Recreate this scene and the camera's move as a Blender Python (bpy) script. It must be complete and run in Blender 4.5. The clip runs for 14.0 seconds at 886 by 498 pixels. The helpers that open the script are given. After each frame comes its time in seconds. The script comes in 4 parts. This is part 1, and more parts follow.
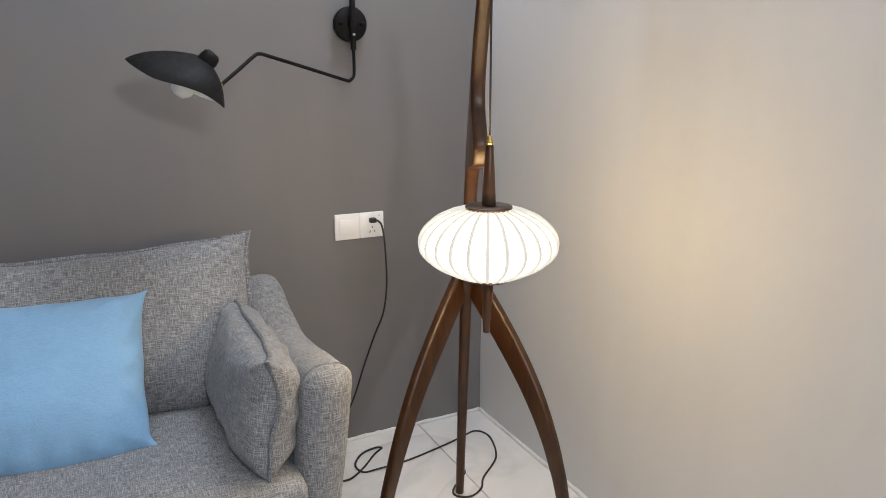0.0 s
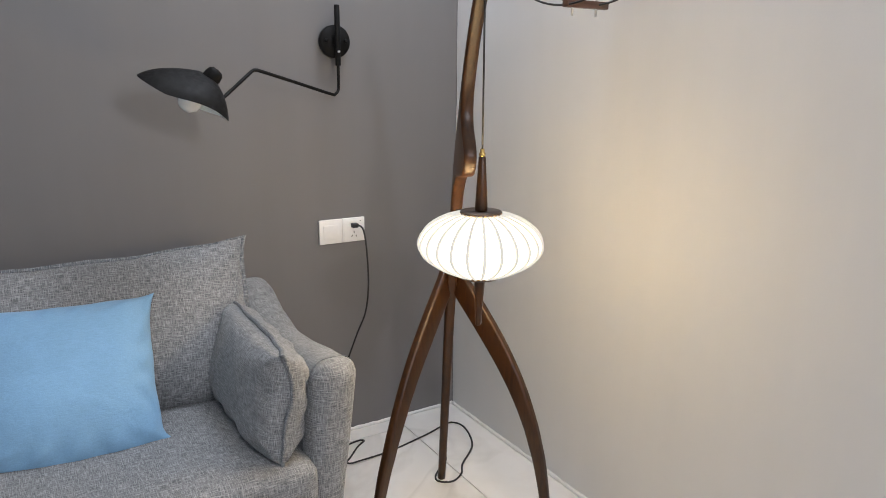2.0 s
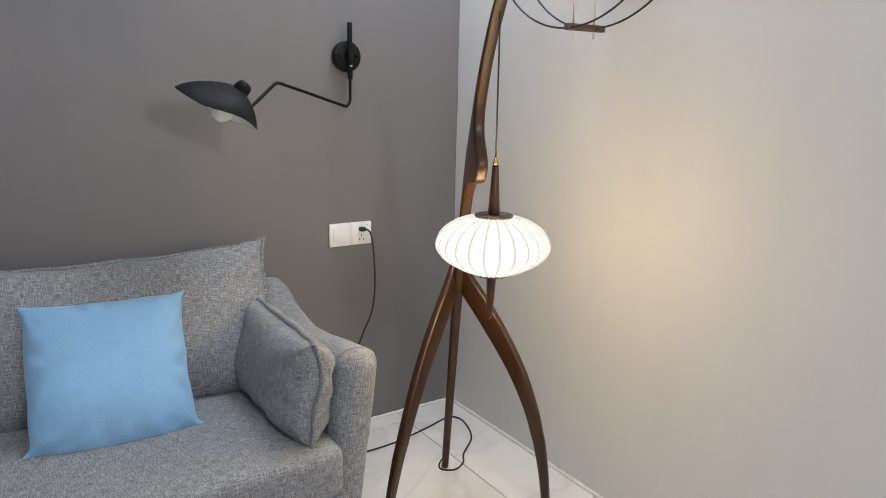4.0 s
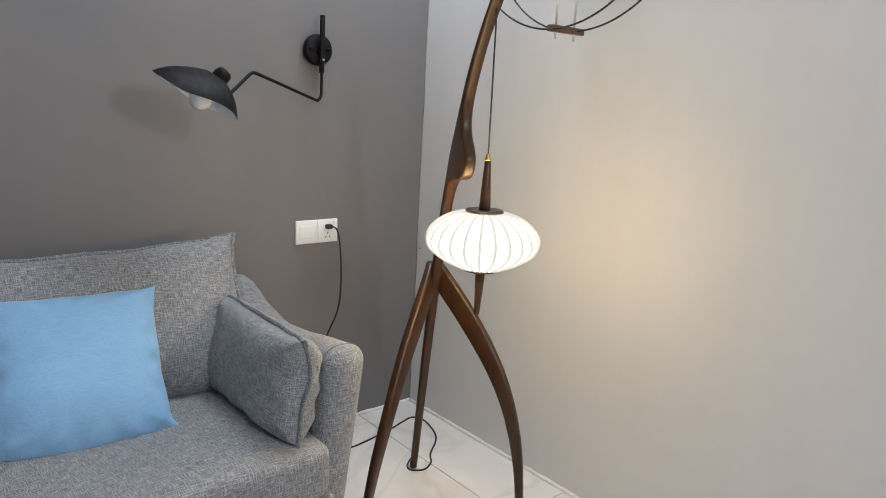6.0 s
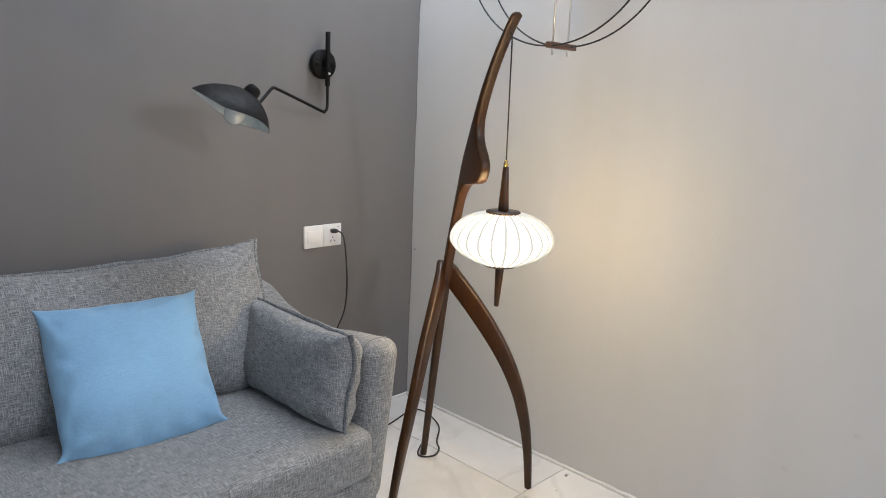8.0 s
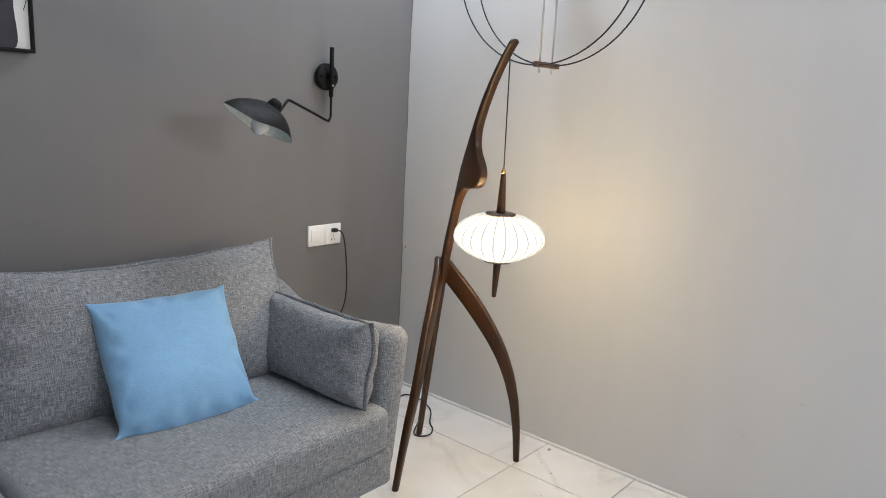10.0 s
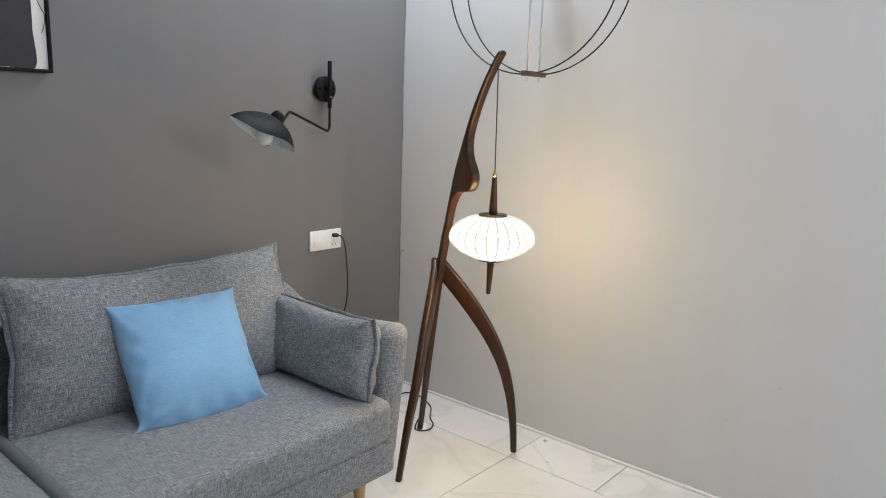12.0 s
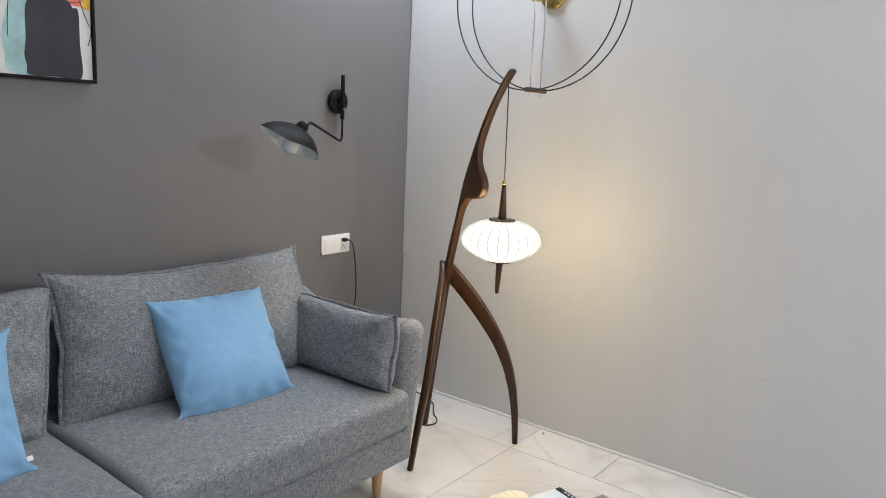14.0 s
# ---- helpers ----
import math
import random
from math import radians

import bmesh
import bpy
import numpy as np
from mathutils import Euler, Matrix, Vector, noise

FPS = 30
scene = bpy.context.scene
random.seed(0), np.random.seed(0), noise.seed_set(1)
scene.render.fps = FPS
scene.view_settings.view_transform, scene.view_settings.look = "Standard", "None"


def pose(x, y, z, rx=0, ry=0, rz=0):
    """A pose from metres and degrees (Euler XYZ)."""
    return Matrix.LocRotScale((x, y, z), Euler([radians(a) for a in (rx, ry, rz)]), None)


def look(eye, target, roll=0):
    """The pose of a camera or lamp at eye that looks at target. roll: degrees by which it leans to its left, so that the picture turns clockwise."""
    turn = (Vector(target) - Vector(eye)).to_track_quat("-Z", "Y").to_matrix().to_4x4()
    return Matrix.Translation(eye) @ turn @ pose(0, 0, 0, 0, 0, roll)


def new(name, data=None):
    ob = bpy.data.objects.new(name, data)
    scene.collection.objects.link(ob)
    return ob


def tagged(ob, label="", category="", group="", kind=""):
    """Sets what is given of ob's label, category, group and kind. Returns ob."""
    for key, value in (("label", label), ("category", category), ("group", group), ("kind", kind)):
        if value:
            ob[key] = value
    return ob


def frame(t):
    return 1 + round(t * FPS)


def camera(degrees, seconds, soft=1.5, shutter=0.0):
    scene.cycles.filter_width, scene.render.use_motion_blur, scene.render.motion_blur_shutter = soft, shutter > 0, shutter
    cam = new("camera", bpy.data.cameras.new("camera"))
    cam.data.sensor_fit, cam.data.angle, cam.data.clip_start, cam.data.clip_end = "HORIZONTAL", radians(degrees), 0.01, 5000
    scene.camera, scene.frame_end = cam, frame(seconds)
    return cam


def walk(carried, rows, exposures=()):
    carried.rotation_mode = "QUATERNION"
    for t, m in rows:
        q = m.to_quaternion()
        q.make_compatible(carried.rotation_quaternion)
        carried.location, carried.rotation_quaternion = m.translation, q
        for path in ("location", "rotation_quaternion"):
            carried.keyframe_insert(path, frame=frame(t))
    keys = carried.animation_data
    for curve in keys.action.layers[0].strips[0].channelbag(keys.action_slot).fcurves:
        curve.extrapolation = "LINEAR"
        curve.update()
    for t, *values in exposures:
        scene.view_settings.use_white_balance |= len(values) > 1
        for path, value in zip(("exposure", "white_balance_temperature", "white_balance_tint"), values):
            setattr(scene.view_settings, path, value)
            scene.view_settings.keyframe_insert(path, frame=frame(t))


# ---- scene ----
cam = camera(64.6, 14.0, soft=0.9)
PATH = [
    (0, (-1.248, -2.172, 1.269), (-0.379, -0.438, 0.784), 0.0),
    (0.5, (-1.31, -2.178, 1.264), (-0.386, -0.467, 0.796), 0.6),
    (1, (-1.363, -2.173, 1.268), (-0.387, -0.489, 0.807), 1.4),
    (1.5, (-1.427, -2.246, 1.3), (-0.418, -0.584, 0.829), -0.1),
    (2, (-1.431, -2.254, 1.299), (-0.417, -0.596, 0.829), 0.5),
    (2.5, (-1.459, -2.283, 1.297), (-0.442, -0.624, 0.831), 0.8),
    (3, (-1.487, -2.313, 1.294), (-0.472, -0.648, 0.851), 0.7),
    (3.5, (-1.538, -2.334, 1.305), (-0.499, -0.683, 0.865), 0.9),
    (4, (-1.605, -2.334, 1.313), (-0.525, -0.71, 0.868), 1.2),
    (6.5, (-1.866, -2.212, 1.268), (-0.566, -0.749, 0.857), 2.7),
    (7, (-2.021, -2.312, 1.303), (-0.694, -0.874, 0.891), 1.7),
    (7.5, (-2.036, -2.23, 1.287), (-0.663, -0.832, 0.886), 2.1),
    (8, (-2.039, -2.195, 1.288), (-0.641, -0.822, 0.888), 2.5),
    (10.5, (-2.368, -2.256, 1.338), (-0.87, -0.992, 0.941), 3.2),
    (11, (-2.377, -2.249, 1.336), (-0.875, -0.985, 0.95), 3.2),
    (11.5, (-2.447, -2.356, 1.365), (-0.943, -1.1, 0.966), 1.7),
    (12, (-2.425, -2.339, 1.336), (-0.93, -1.067, 0.955), 1.9),
    (12.5, (-2.452, -2.341, 1.339), (-0.954, -1.073, 0.955), 2.3),
    (13, (-2.515, -2.359, 1.34), (-1.015, -1.089, 0.97), 2.2),
    (13.5, (-2.589, -2.356, 1.337), (-1.062, -1.117, 0.974), 2.5),
    (14, (-2.665, -2.34, 1.329), (-1.111, -1.128, 0.985), 2.6),
]
walk(cam, [(t, look(eye, target, roll)) for t, eye, target, roll in PATH],
     [(0, 0.03, 6090, 12.6), (4, 0.05, 6010, 11.4), (8, 0.06, 5960, 10.4), (14, 0.07, 5930, 9.4)])

# ---- world, lamps, exposure ----
world = bpy.data.worlds.new("sky")
world.use_nodes = True
scene.world = world
wt = world.node_tree
sky = wt.nodes.new("ShaderNodeTexSky")
sky.sky_type = "NISHITA"
sky.sun_disc = False
sky.sun_elevation, sky.sun_rotation = radians(35), radians(160)
wt.links.new(sky.outputs[0], wt.nodes["Background"].inputs[0])
wt.nodes["Background"].inputs[1].default_value = 0.10
scene.view_settings.exposure = 0.0


def area_lamp(name, m, sx, sy, watts, colour):
    data = bpy.data.lights.new(name, "AREA")
    data.shape, data.size, data.size_y, data.energy, data.color = "RECTANGLE", sx, sy, watts, colour
    ob = new(name, data)
    ob.matrix_basis = m
    return ob


def point_lamp(name, at, radius, watts, colour):
    data = bpy.data.lights.new(name, "POINT")
    data.shadow_soft_size, data.energy, data.color = radius, watts, colour
    ob = new(name, data)
    ob.location = at
    return ob


def spot_lamp(name, at, radius, watts, cone, colour):
    data = bpy.data.lights.new(name, "SPOT")
    data.shadow_soft_size, data.energy, data.color = radius, watts, colour
    data.spot_size, data.spot_blend = radians(cone), 1.0
    ob = new(name, data)
    ob.location = at
    return ob


# cool fill added as daylight; its window is assumed, out of view
WINDOW_FILL = area_lamp("window_fill_light", look((-3.2, -4.97, 1.5), (-3.2, 0, 1.2)), 2.0, 1.7, 5, (0.74, 0.89, 1.0))
# fill added from an unseen ceiling panel to brighten the room corner
PANEL_FILL = area_lamp("ceiling_panel_fill", pose(-0.39, -0.50, 2.735), 0.54, 0.54, 20.5, (0.93, 0.965, 1.0))
# key light set along the sconce's shadow; its pendant form is assumed
KEY_LIGHT = point_lamp("shadow_key_light", (-1.03, -3.70, 1.96), 0.070, 67.0, (1.0, 0.97, 0.95))
# spot added overhead to brighten the seat fronts, clear of the dark wall
SEAT_FILL = spot_lamp("seat_fill_light", (-1.60, -1.12, 2.74), 0.05, 34, 62, (0.94, 0.97, 1.0))


# ---- materials ----
def material(name):
    m = bpy.data.materials.new(name)
    m.use_nodes = True
    return m, m.node_tree, m.node_tree.nodes["Principled BSDF"]


def add(t, kind, **values):
    n = t.nodes.new(kind)
    for k, v in values.items():
        n.inputs[k].default_value = v
    return n


def coords(t, scale=(1, 1, 1)):
    c = t.nodes.new("ShaderNodeTexCoord")
    mp = add(t, "ShaderNodeMapping", Scale=scale)
    t.links.new(c.outputs["Object"], mp.inputs["Vector"])
    return mp.outputs[0]


def noise_of(t, vec, scale, detail=3.0, rough=0.55, dist=0.0):
    n = add(t, "ShaderNodeTexNoise", Scale=scale, Detail=detail, Roughness=rough, Distortion=dist)
    t.links.new(vec, n.inputs["Vector"])
    return n.outputs["Fac"]


def ramp(t, fac, stops):
    r = t.nodes.new("ShaderNodeValToRGB")
    while len(r.color_ramp.elements) < len(stops):
        r.color_ramp.elements.new(0.5)
    for e, (p, c) in zip(r.color_ramp.elements, stops):
        e.position, e.color = p, (*c, 1)
    t.links.new(fac, r.inputs[0])
    return r.outputs[0]


def math_of(t, op, a, b):
    n = t.nodes.new("ShaderNodeMath")
    n.operation = op
    for i, v in enumerate((a, b)):
        if isinstance(v, (int, float)):
            n.inputs[i].default_value = v
        else:
            t.links.new(v, n.inputs[i])
    return n.outputs[0]


def mix(t, fac, a, b, mode="MIX"):
    n = t.nodes.new("ShaderNodeMix")
    n.data_type, n.blend_type = "RGBA", mode
    for i, v in ((0, fac), (6, a), (7, b)):
        if isinstance(v, (int, float)):
            n.inputs[i].default_value = v
        elif isinstance(v, tuple):
            n.inputs[i].default_value = (*v, 1)
        else:
            t.links.new(v, n.inputs[i])
    return n.outputs[2]


def bump(t, bsdf, height, strength, distance):
    n = add(t, "ShaderNodeBump", Strength=strength, Distance=distance)
    t.links.new(height, n.inputs["Height"])
    t.links.new(n.outputs[0], bsdf.inputs["Normal"])


def mat_paint(name, colour, rough=0.6, vary=0.06):
    m, t, b = material(name)
    v = coords(t)
    lo = tuple(c * (1 - vary) for c in colour)
    hi = tuple(min(1, c * (1 + vary)) for c in colour)
    big = noise_of(t, v, 1.7, 4, 0.6, 0.4)
    streak = noise_of(t, coords(t, (3.0, 3.0, 0.35)), 3.0, 3)
    both = math_of(t, "MULTIPLY_ADD", big, 0.5)
    both.node.inputs[2].default_value = 0.0
    f = math_of(t, "ADD", both, math_of(t, "MULTIPLY", streak, 0.5))
    t.links.new(ramp(t, f, [(0.3, lo), (0.7, hi)]), b.inputs["Base Color"])
    b.inputs["Roughness"].default_value = rough
    fine = noise_of(t, v, 210, 2)
    wide = noise_of(t, v, 14, 3)
    bump(t, b, math_of(t, "ADD", fine, math_of(t, "MULTIPLY", wide, 2.0)), 0.12, 0.0015)
    return m


def mat_tile():
    m, t, b = material("glazed_tile")
    v = coords(t)
    info = t.nodes.new("ShaderNodeObjectInfo")
    off = t.nodes.new("ShaderNodeVectorMath")
    off.operation = "ADD"
    t.links.new(v, off.inputs[0])
    sc = math_of(t, "MULTIPLY", info.outputs["Random"], 30.0)
    t.links.new(sc, off.inputs[1])
    vein = noise_of(t, off.outputs[0], 1.3, 4, 0.5, 1.2)
    base = ramp(t, vein, [(0.30, (0.685, 0.67, 0.645)), (0.47, (0.72, 0.705, 0.68)), (0.50, (0.645, 0.63, 0.605)), (0.53, (0.72, 0.705, 0.68)), (0.8, (0.705, 0.69, 0.665))])
    dirt = ramp(t, noise_of(t, v, 3.0, 5, 0.6), [(0.30, (0.90, 0.885, 0.87)), (0.55, (1, 1, 1))])
    t.links.new(mix(t, 1.0, base, dirt, "MULTIPLY"), b.inputs["Base Color"])
    t.links.new(ramp(t, noise_of(t, v, 9, 4), [(0.3, (0.14,) * 3), (0.7, (0.21,) * 3)]), b.inputs["Roughness"])
    return m


def mat_fabric(name, dark, mid, light, coarse=1.0, rough=0.9):
    """Melange weave: slubby threads both ways over the cloth, mapped in metres."""
    m, t, b = material(name)
    k = 250 / coarse

    def cloth(sx, sy, turn=0.0):
        mp = add(t, "ShaderNodeMapping", Scale=(sx, sy, 1), Rotation=(0, 0, turn))
        t.links.new(t.nodes.new("ShaderNodeUVMap").outputs[0], mp.inputs["Vector"])
        return mp.outputs[0]

    warp = noise_of(t, cloth(0.085, 1, 0.01), k, 2.5, 0.65)
    weft = noise_of(t, cloth(1, 0.085, -0.01), k * 1.06, 2.5, 0.65)
    fine = noise_of(t, cloth(1, 1), k * 2.4, 1.5)
    # the paler of two threads that cross shows on top
    top = t.nodes.new("ShaderNodeMath")
    top.operation = "SMOOTH_MAX"
    t.links.new(warp, top.inputs[0])
    t.links.new(weft, top.inputs[1])
    top.inputs[2].default_value = 0.12
    under = math_of(t, "MULTIPLY", math_of(t, "ADD", warp, weft), 0.5)
    f = math_of(t, "ADD", math_of(t, "MULTIPLY", top.outputs[0], 0.55), math_of(t, "MULTIPLY", under, 0.45))
    f = math_of(t, "ADD", f, math_of(t, "MULTIPLY", math_of(t, "SUBTRACT", fine, 0.5), 0.22))
    big = noise_of(t, coords(t), 9, 3)
    f2 = math_of(t, "ADD", f, math_of(t, "MULTIPLY", math_of(t, "SUBTRACT", big, 0.5), 0.05))
    t.links.new(ramp(t, f2, [(0.41, dark), (0.53, mid), (0.66, light)]), b.inputs["Base Color"])
    b.inputs["Roughness"].default_value = rough
    b.inputs["Sheen Weight"].default_value = 0.12
    bump(t, b, f, 0.4, 0.0018)
    return m


def mat_cotton(name, colour):
    m, t, b = material(name)
    lo = tuple(c * 0.88 for c in colour)
    hi = tuple(min(1, c * 1.1) for c in colour)
    sx = noise_of(t, coords(t, (0.12, 1, 1)), 420, 2)
    sy = noise_of(t, coords(t, (1, 0.12, 1)), 420, 2)
    f = math_of(t, "MULTIPLY", math_of(t, "ADD", sx, sy), 0.5)
    big = noise_of(t, coords(t), 6, 4)
    f2 = math_of(t, "ADD", math_of(t, "MULTIPLY", f, 0.6), math_of(t, "MULTIPLY", big, 0.4))
    t.links.new(ramp(t, f2, [(0.36, lo), (0.64, hi)]), b.inputs["Base Color"])
    b.inputs["Roughness"].default_value = 0.82
    b.inputs["Sheen Weight"].default_value = 0.2
    h = math_of(t, "ADD", math_of(t, "MULTIPLY", f, 0.3), noise_of(t, coords(t), 26, 4, 0.6, 0.8))
    bump(t, b, h, 0.35, 0.004)
    return m


def mat_wood(name, dark, light, rough=0.33, scale=(40, 40, 3)):
    m, t, b = material(name)
    v = coords(t, scale)
    g = noise_of(t, v, 2.2, 6, 0.6, 0.6)
    big = noise_of(t, coords(t), 5, 3)
    f = math_of(t, "ADD", math_of(t, "MULTIPLY", g, 0.7), math_of(t, "MULTIPLY", big, 0.3))
    t.links.new(ramp(t, f, [(0.32, dark), (0.68, light)]), b.inputs["Base Color"])
    b.inputs["Roughness"].default_value = rough
    b.inputs["Coat Weight"].default_value = 0.25
    b.inputs["Coat Roughness"].default_value = 0.25
    bump(t, b, g, 0.12, 0.001)
    return m


def mat_plain(name, colour, rough=0.5, metal=0.0, vary=0.08, grain=60):
    m, t, b = material(name)
    lo = tuple(c * (1 - vary) for c in colour)
    hi = tuple(min(1, c * (1 + vary)) for c in colour)
    n = noise_of(t, coords(t), grain, 4)
    t.links.new(ramp(t, n, [(0.3, lo), (0.7, hi)]), b.inputs["Base Color"])
    t.links.new(ramp(t, noise_of(t, coords(t), grain * 0.4, 3), [(0.3, (rough * 0.85,) * 3), (0.7, (min(1, rough * 1.15),) * 3)]), b.inputs["Roughness"])
    b.inputs["Metallic"].default_value = metal
    bump(t, b, n, 0.05, 0.0008)
    return m


def mat_glow(name, colour, strength, base=(0.9, 0.88, 0.82)):
    m, t, b = material(name)
    b.inputs["Base Color"].default_value = (*base, 1)
    b.inputs["Roughness"].default_value = 0.7
    n = noise_of(t, coords(t), 30, 3)
    t.links.new(ramp(t, n, [(0.3, tuple(c * 0.94 for c in colour)), (0.7, colour)]), b.inputs["Emission Color"])
    b.inputs["Emission Strength"].default_value = strength
    return m


def mat_glass(name, tint=(1, 1, 1), rough=0.02):
    m, t, b = material(name)
    b.inputs["Base Color"].default_value = (*tint, 1)
    b.inputs["Transmission Weight"].default_value = 1.0
    b.inputs["Roughness"].default_value = rough
    return m


M_DARK = mat_paint("dark_grey_paint", (0.160, 0.155, 0.155), 0.55, 0.05)
M_WHITE = mat_paint("off_white_paint", (0.60, 0.599, 0.597), 0.6, 0.026)
M_CEIL = mat_paint("ceiling_paint", (0.82, 0.81, 0.80), 0.7, 0.02)
M_TILE = mat_tile()
M_GROUT = mat_plain("grout", (0.42, 0.40, 0.37), 0.9, 0, 0.2, 90)
M_CAULK = mat_plain("white_caulk", (0.66, 0.65, 0.63), 0.6, 0, 0.08, 120)
M_SOFA = mat_fabric("grey_melange_fabric", (0.088, 0.092, 0.098), (0.203, 0.209, 0.217), (0.365, 0.370, 0.377), 0.57)
M_PIPE = mat_fabric("grey_melange_trim", (0.06, 0.068, 0.078), (0.15, 0.16, 0.172), (0.33, 0.34, 0.35), 0.6)
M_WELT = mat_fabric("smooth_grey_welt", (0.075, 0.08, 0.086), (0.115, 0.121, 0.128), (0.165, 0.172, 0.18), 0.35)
M_BLUE = mat_cotton("pale_blue_cotton", (0.213, 0.395, 0.595))
M_LAMPWOOD = mat_wood("walnut_stained_wood", (0.012, 0.0044, 0.0013), (0.058, 0.0220, 0.0045), 0.36)
M_LAMPWOOD.node_tree.nodes["Principled BSDF"].inputs["Coat Weight"].default_value = 0.05
M_LAMPWOOD.node_tree.nodes["Principled BSDF"].inputs["Specular IOR Level"].default_value = 0.38
M_LEGWOOD = mat_wood("light_oak", (0.34, 0.20, 0.09), (0.52, 0.33, 0.17), 0.45)
M_BLOCK = mat_wood("reddish_wood", (0.055, 0.026, 0.014), (0.12, 0.056, 0.032), 0.45, (4, 40, 40))
M_BLACK = mat_plain("black_lacquer", (0.0065, 0.0063, 0.0063), 0.60, 0.0, 0.15, 200)
M_BLACK.node_tree.nodes["Principled BSDF"].inputs["Specular IOR Level"].default_value = 0.17
M_BLACKCORD = mat_plain("black_rubber", (0.014, 0.013, 0.013), 0.5)
M_INNER = mat_plain("white_enamel", (0.72, 0.78, 0.78), 0.4)
M_BRASS = mat_plain("brass", (0.72, 0.50, 0.17), 0.24, 1.0, 0.1)
M_CHROME = mat_plain("brushed_steel", (0.68, 0.68, 0.69), 0.36, 1.0, 0.05)
M_BRONZE = mat_plain("dark_bronze", (0.085, 0.060, 0.045), 0.42, 0.5)
M_PLASTIC = mat_plain("white_plastic", (0.80, 0.79, 0.77), 0.32, 0, 0.02)
M_SLOT = mat_plain("dark_slot", (0.02, 0.02, 0.02), 0.7)
M_SHADE = mat_glow("lit_shade_fabric", (1.0, 0.69, 0.31), 26.5)
# rib emission stands in for lantern light passing the fabric over the wires
M_RIB = mat_glow("shade_rib_glow", (1.0, 0.95, 0.82), 0.72, (0.05, 0.048, 0.04))
M_BULB = mat_glass("bulb_glass", (0.95, 0.97, 0.97), 0.25)
M_BULB.node_tree.nodes["Principled BSDF"].inputs["Transmission Weight"].default_value = 0.35
M_CANVAS = mat_plain("canvas_white", (0.74, 0.73, 0.71), 0.7, 0, 0.05, 160)
M_INK = mat_plain("dark_indigo_paint", (0.019, 0.017, 0.024), 0.6, 0, 0.25, 20)
M_TEAL = mat_plain("pale_teal_paint", (0.36, 0.54, 0.53), 0.7, 0, 0.25, 14)
M_RED = mat_plain("coral_paint", (0.72, 0.17, 0.12), 0.6, 0, 0.2, 30)
M_YELLOW = mat_plain("yellow_paint", (0.85, 0.50, 0.06), 0.6, 0, 0.2, 30)


# ---- mesh helpers ----
def smooth_all(bm):
    for f in bm.faces:
        f.smooth = True


CLOTHS = (M_SOFA, M_PIPE, M_WELT)


def lay_cloth(bm):
    """Lays the cloth flat on each side of a mesh, in metres."""
    layer = bm.loops.layers.uv.new("cloth")
    for f in bm.faces:
        n = [abs(c) for c in f.normal]
        i = n.index(max(n))
        a, b = ((1, 2), (0, 2), (0, 1))[i]
        for loop in f.loops:
            co = loop.vert.co
            loop[layer].uv = (co[a] + 3.7 * i, co[b] + 1.9 * i)


def part(name, bm, mat, parent=None, label="", smooth=True):
    me = bpy.data.meshes.new(name)
    if smooth:
        smooth_all(bm)
    bmesh.ops.recalc_face_normals(bm, faces=bm.faces)
    if mat in CLOTHS:
        lay_cloth(bm)
    bm.to_mesh(me)
    bm.free()
    me.materials.append(mat)
    ob = new(name, me)
    if parent:
        ob.parent = parent
    if label:
        ob["label"] = label
    return ob


def thing(name, at, label, category, group="", kind=""):
    ob = new(name)
    ob.matrix_basis = at if isinstance(at, Matrix) else Matrix.Translation(at)
    ob.empty_display_size = 0.05
    return tagged(ob, label, category, group, kind)


def box(lo, hi, bevel=0.0, seg=2, bm=None):
    own = bm or bmesh.new()
    r = bmesh.ops.create_cube(own, size=1.0)
    lo, hi = Vector(lo), Vector(hi)
    for v in r["verts"]:
        v.co = Vector([lo[i] + (v.co[i] + 0.5) * (hi[i] - lo[i]) for i in range(3)])
    if bevel:
        edges = list({e for v in r["verts"] for e in v.link_edges})
        bmesh.ops.bevel(own, geom=edges, offset=bevel, segments=seg, profile=0.5, affect="EDGES")
    return own


def catmull(points, n=8, closed=False):
    P = [Vector(p) for p in points]
    out = []
    count = len(P) if closed else len(P) - 1
    for i in range(count):
        if closed:
            a, b, c, d = P[i - 1], P[i], P[(i + 1) % len(P)], P[(i + 2) % len(P)]
        else:
            a, b, c, d = P[max(i - 1, 0)], P[i], P[i + 1], P[min(i + 2, len(P) - 1)]
        for k in range(n):
            t = k / n
            out.append(0.5 * ((2 * b) + (c - a) * t + (2 * a - 5 * b + 4 * c - d) * t * t + (3 * b - a - 3 * c + d) * t ** 3))
    if not closed:
        out.append(P[-1].copy())
    return out


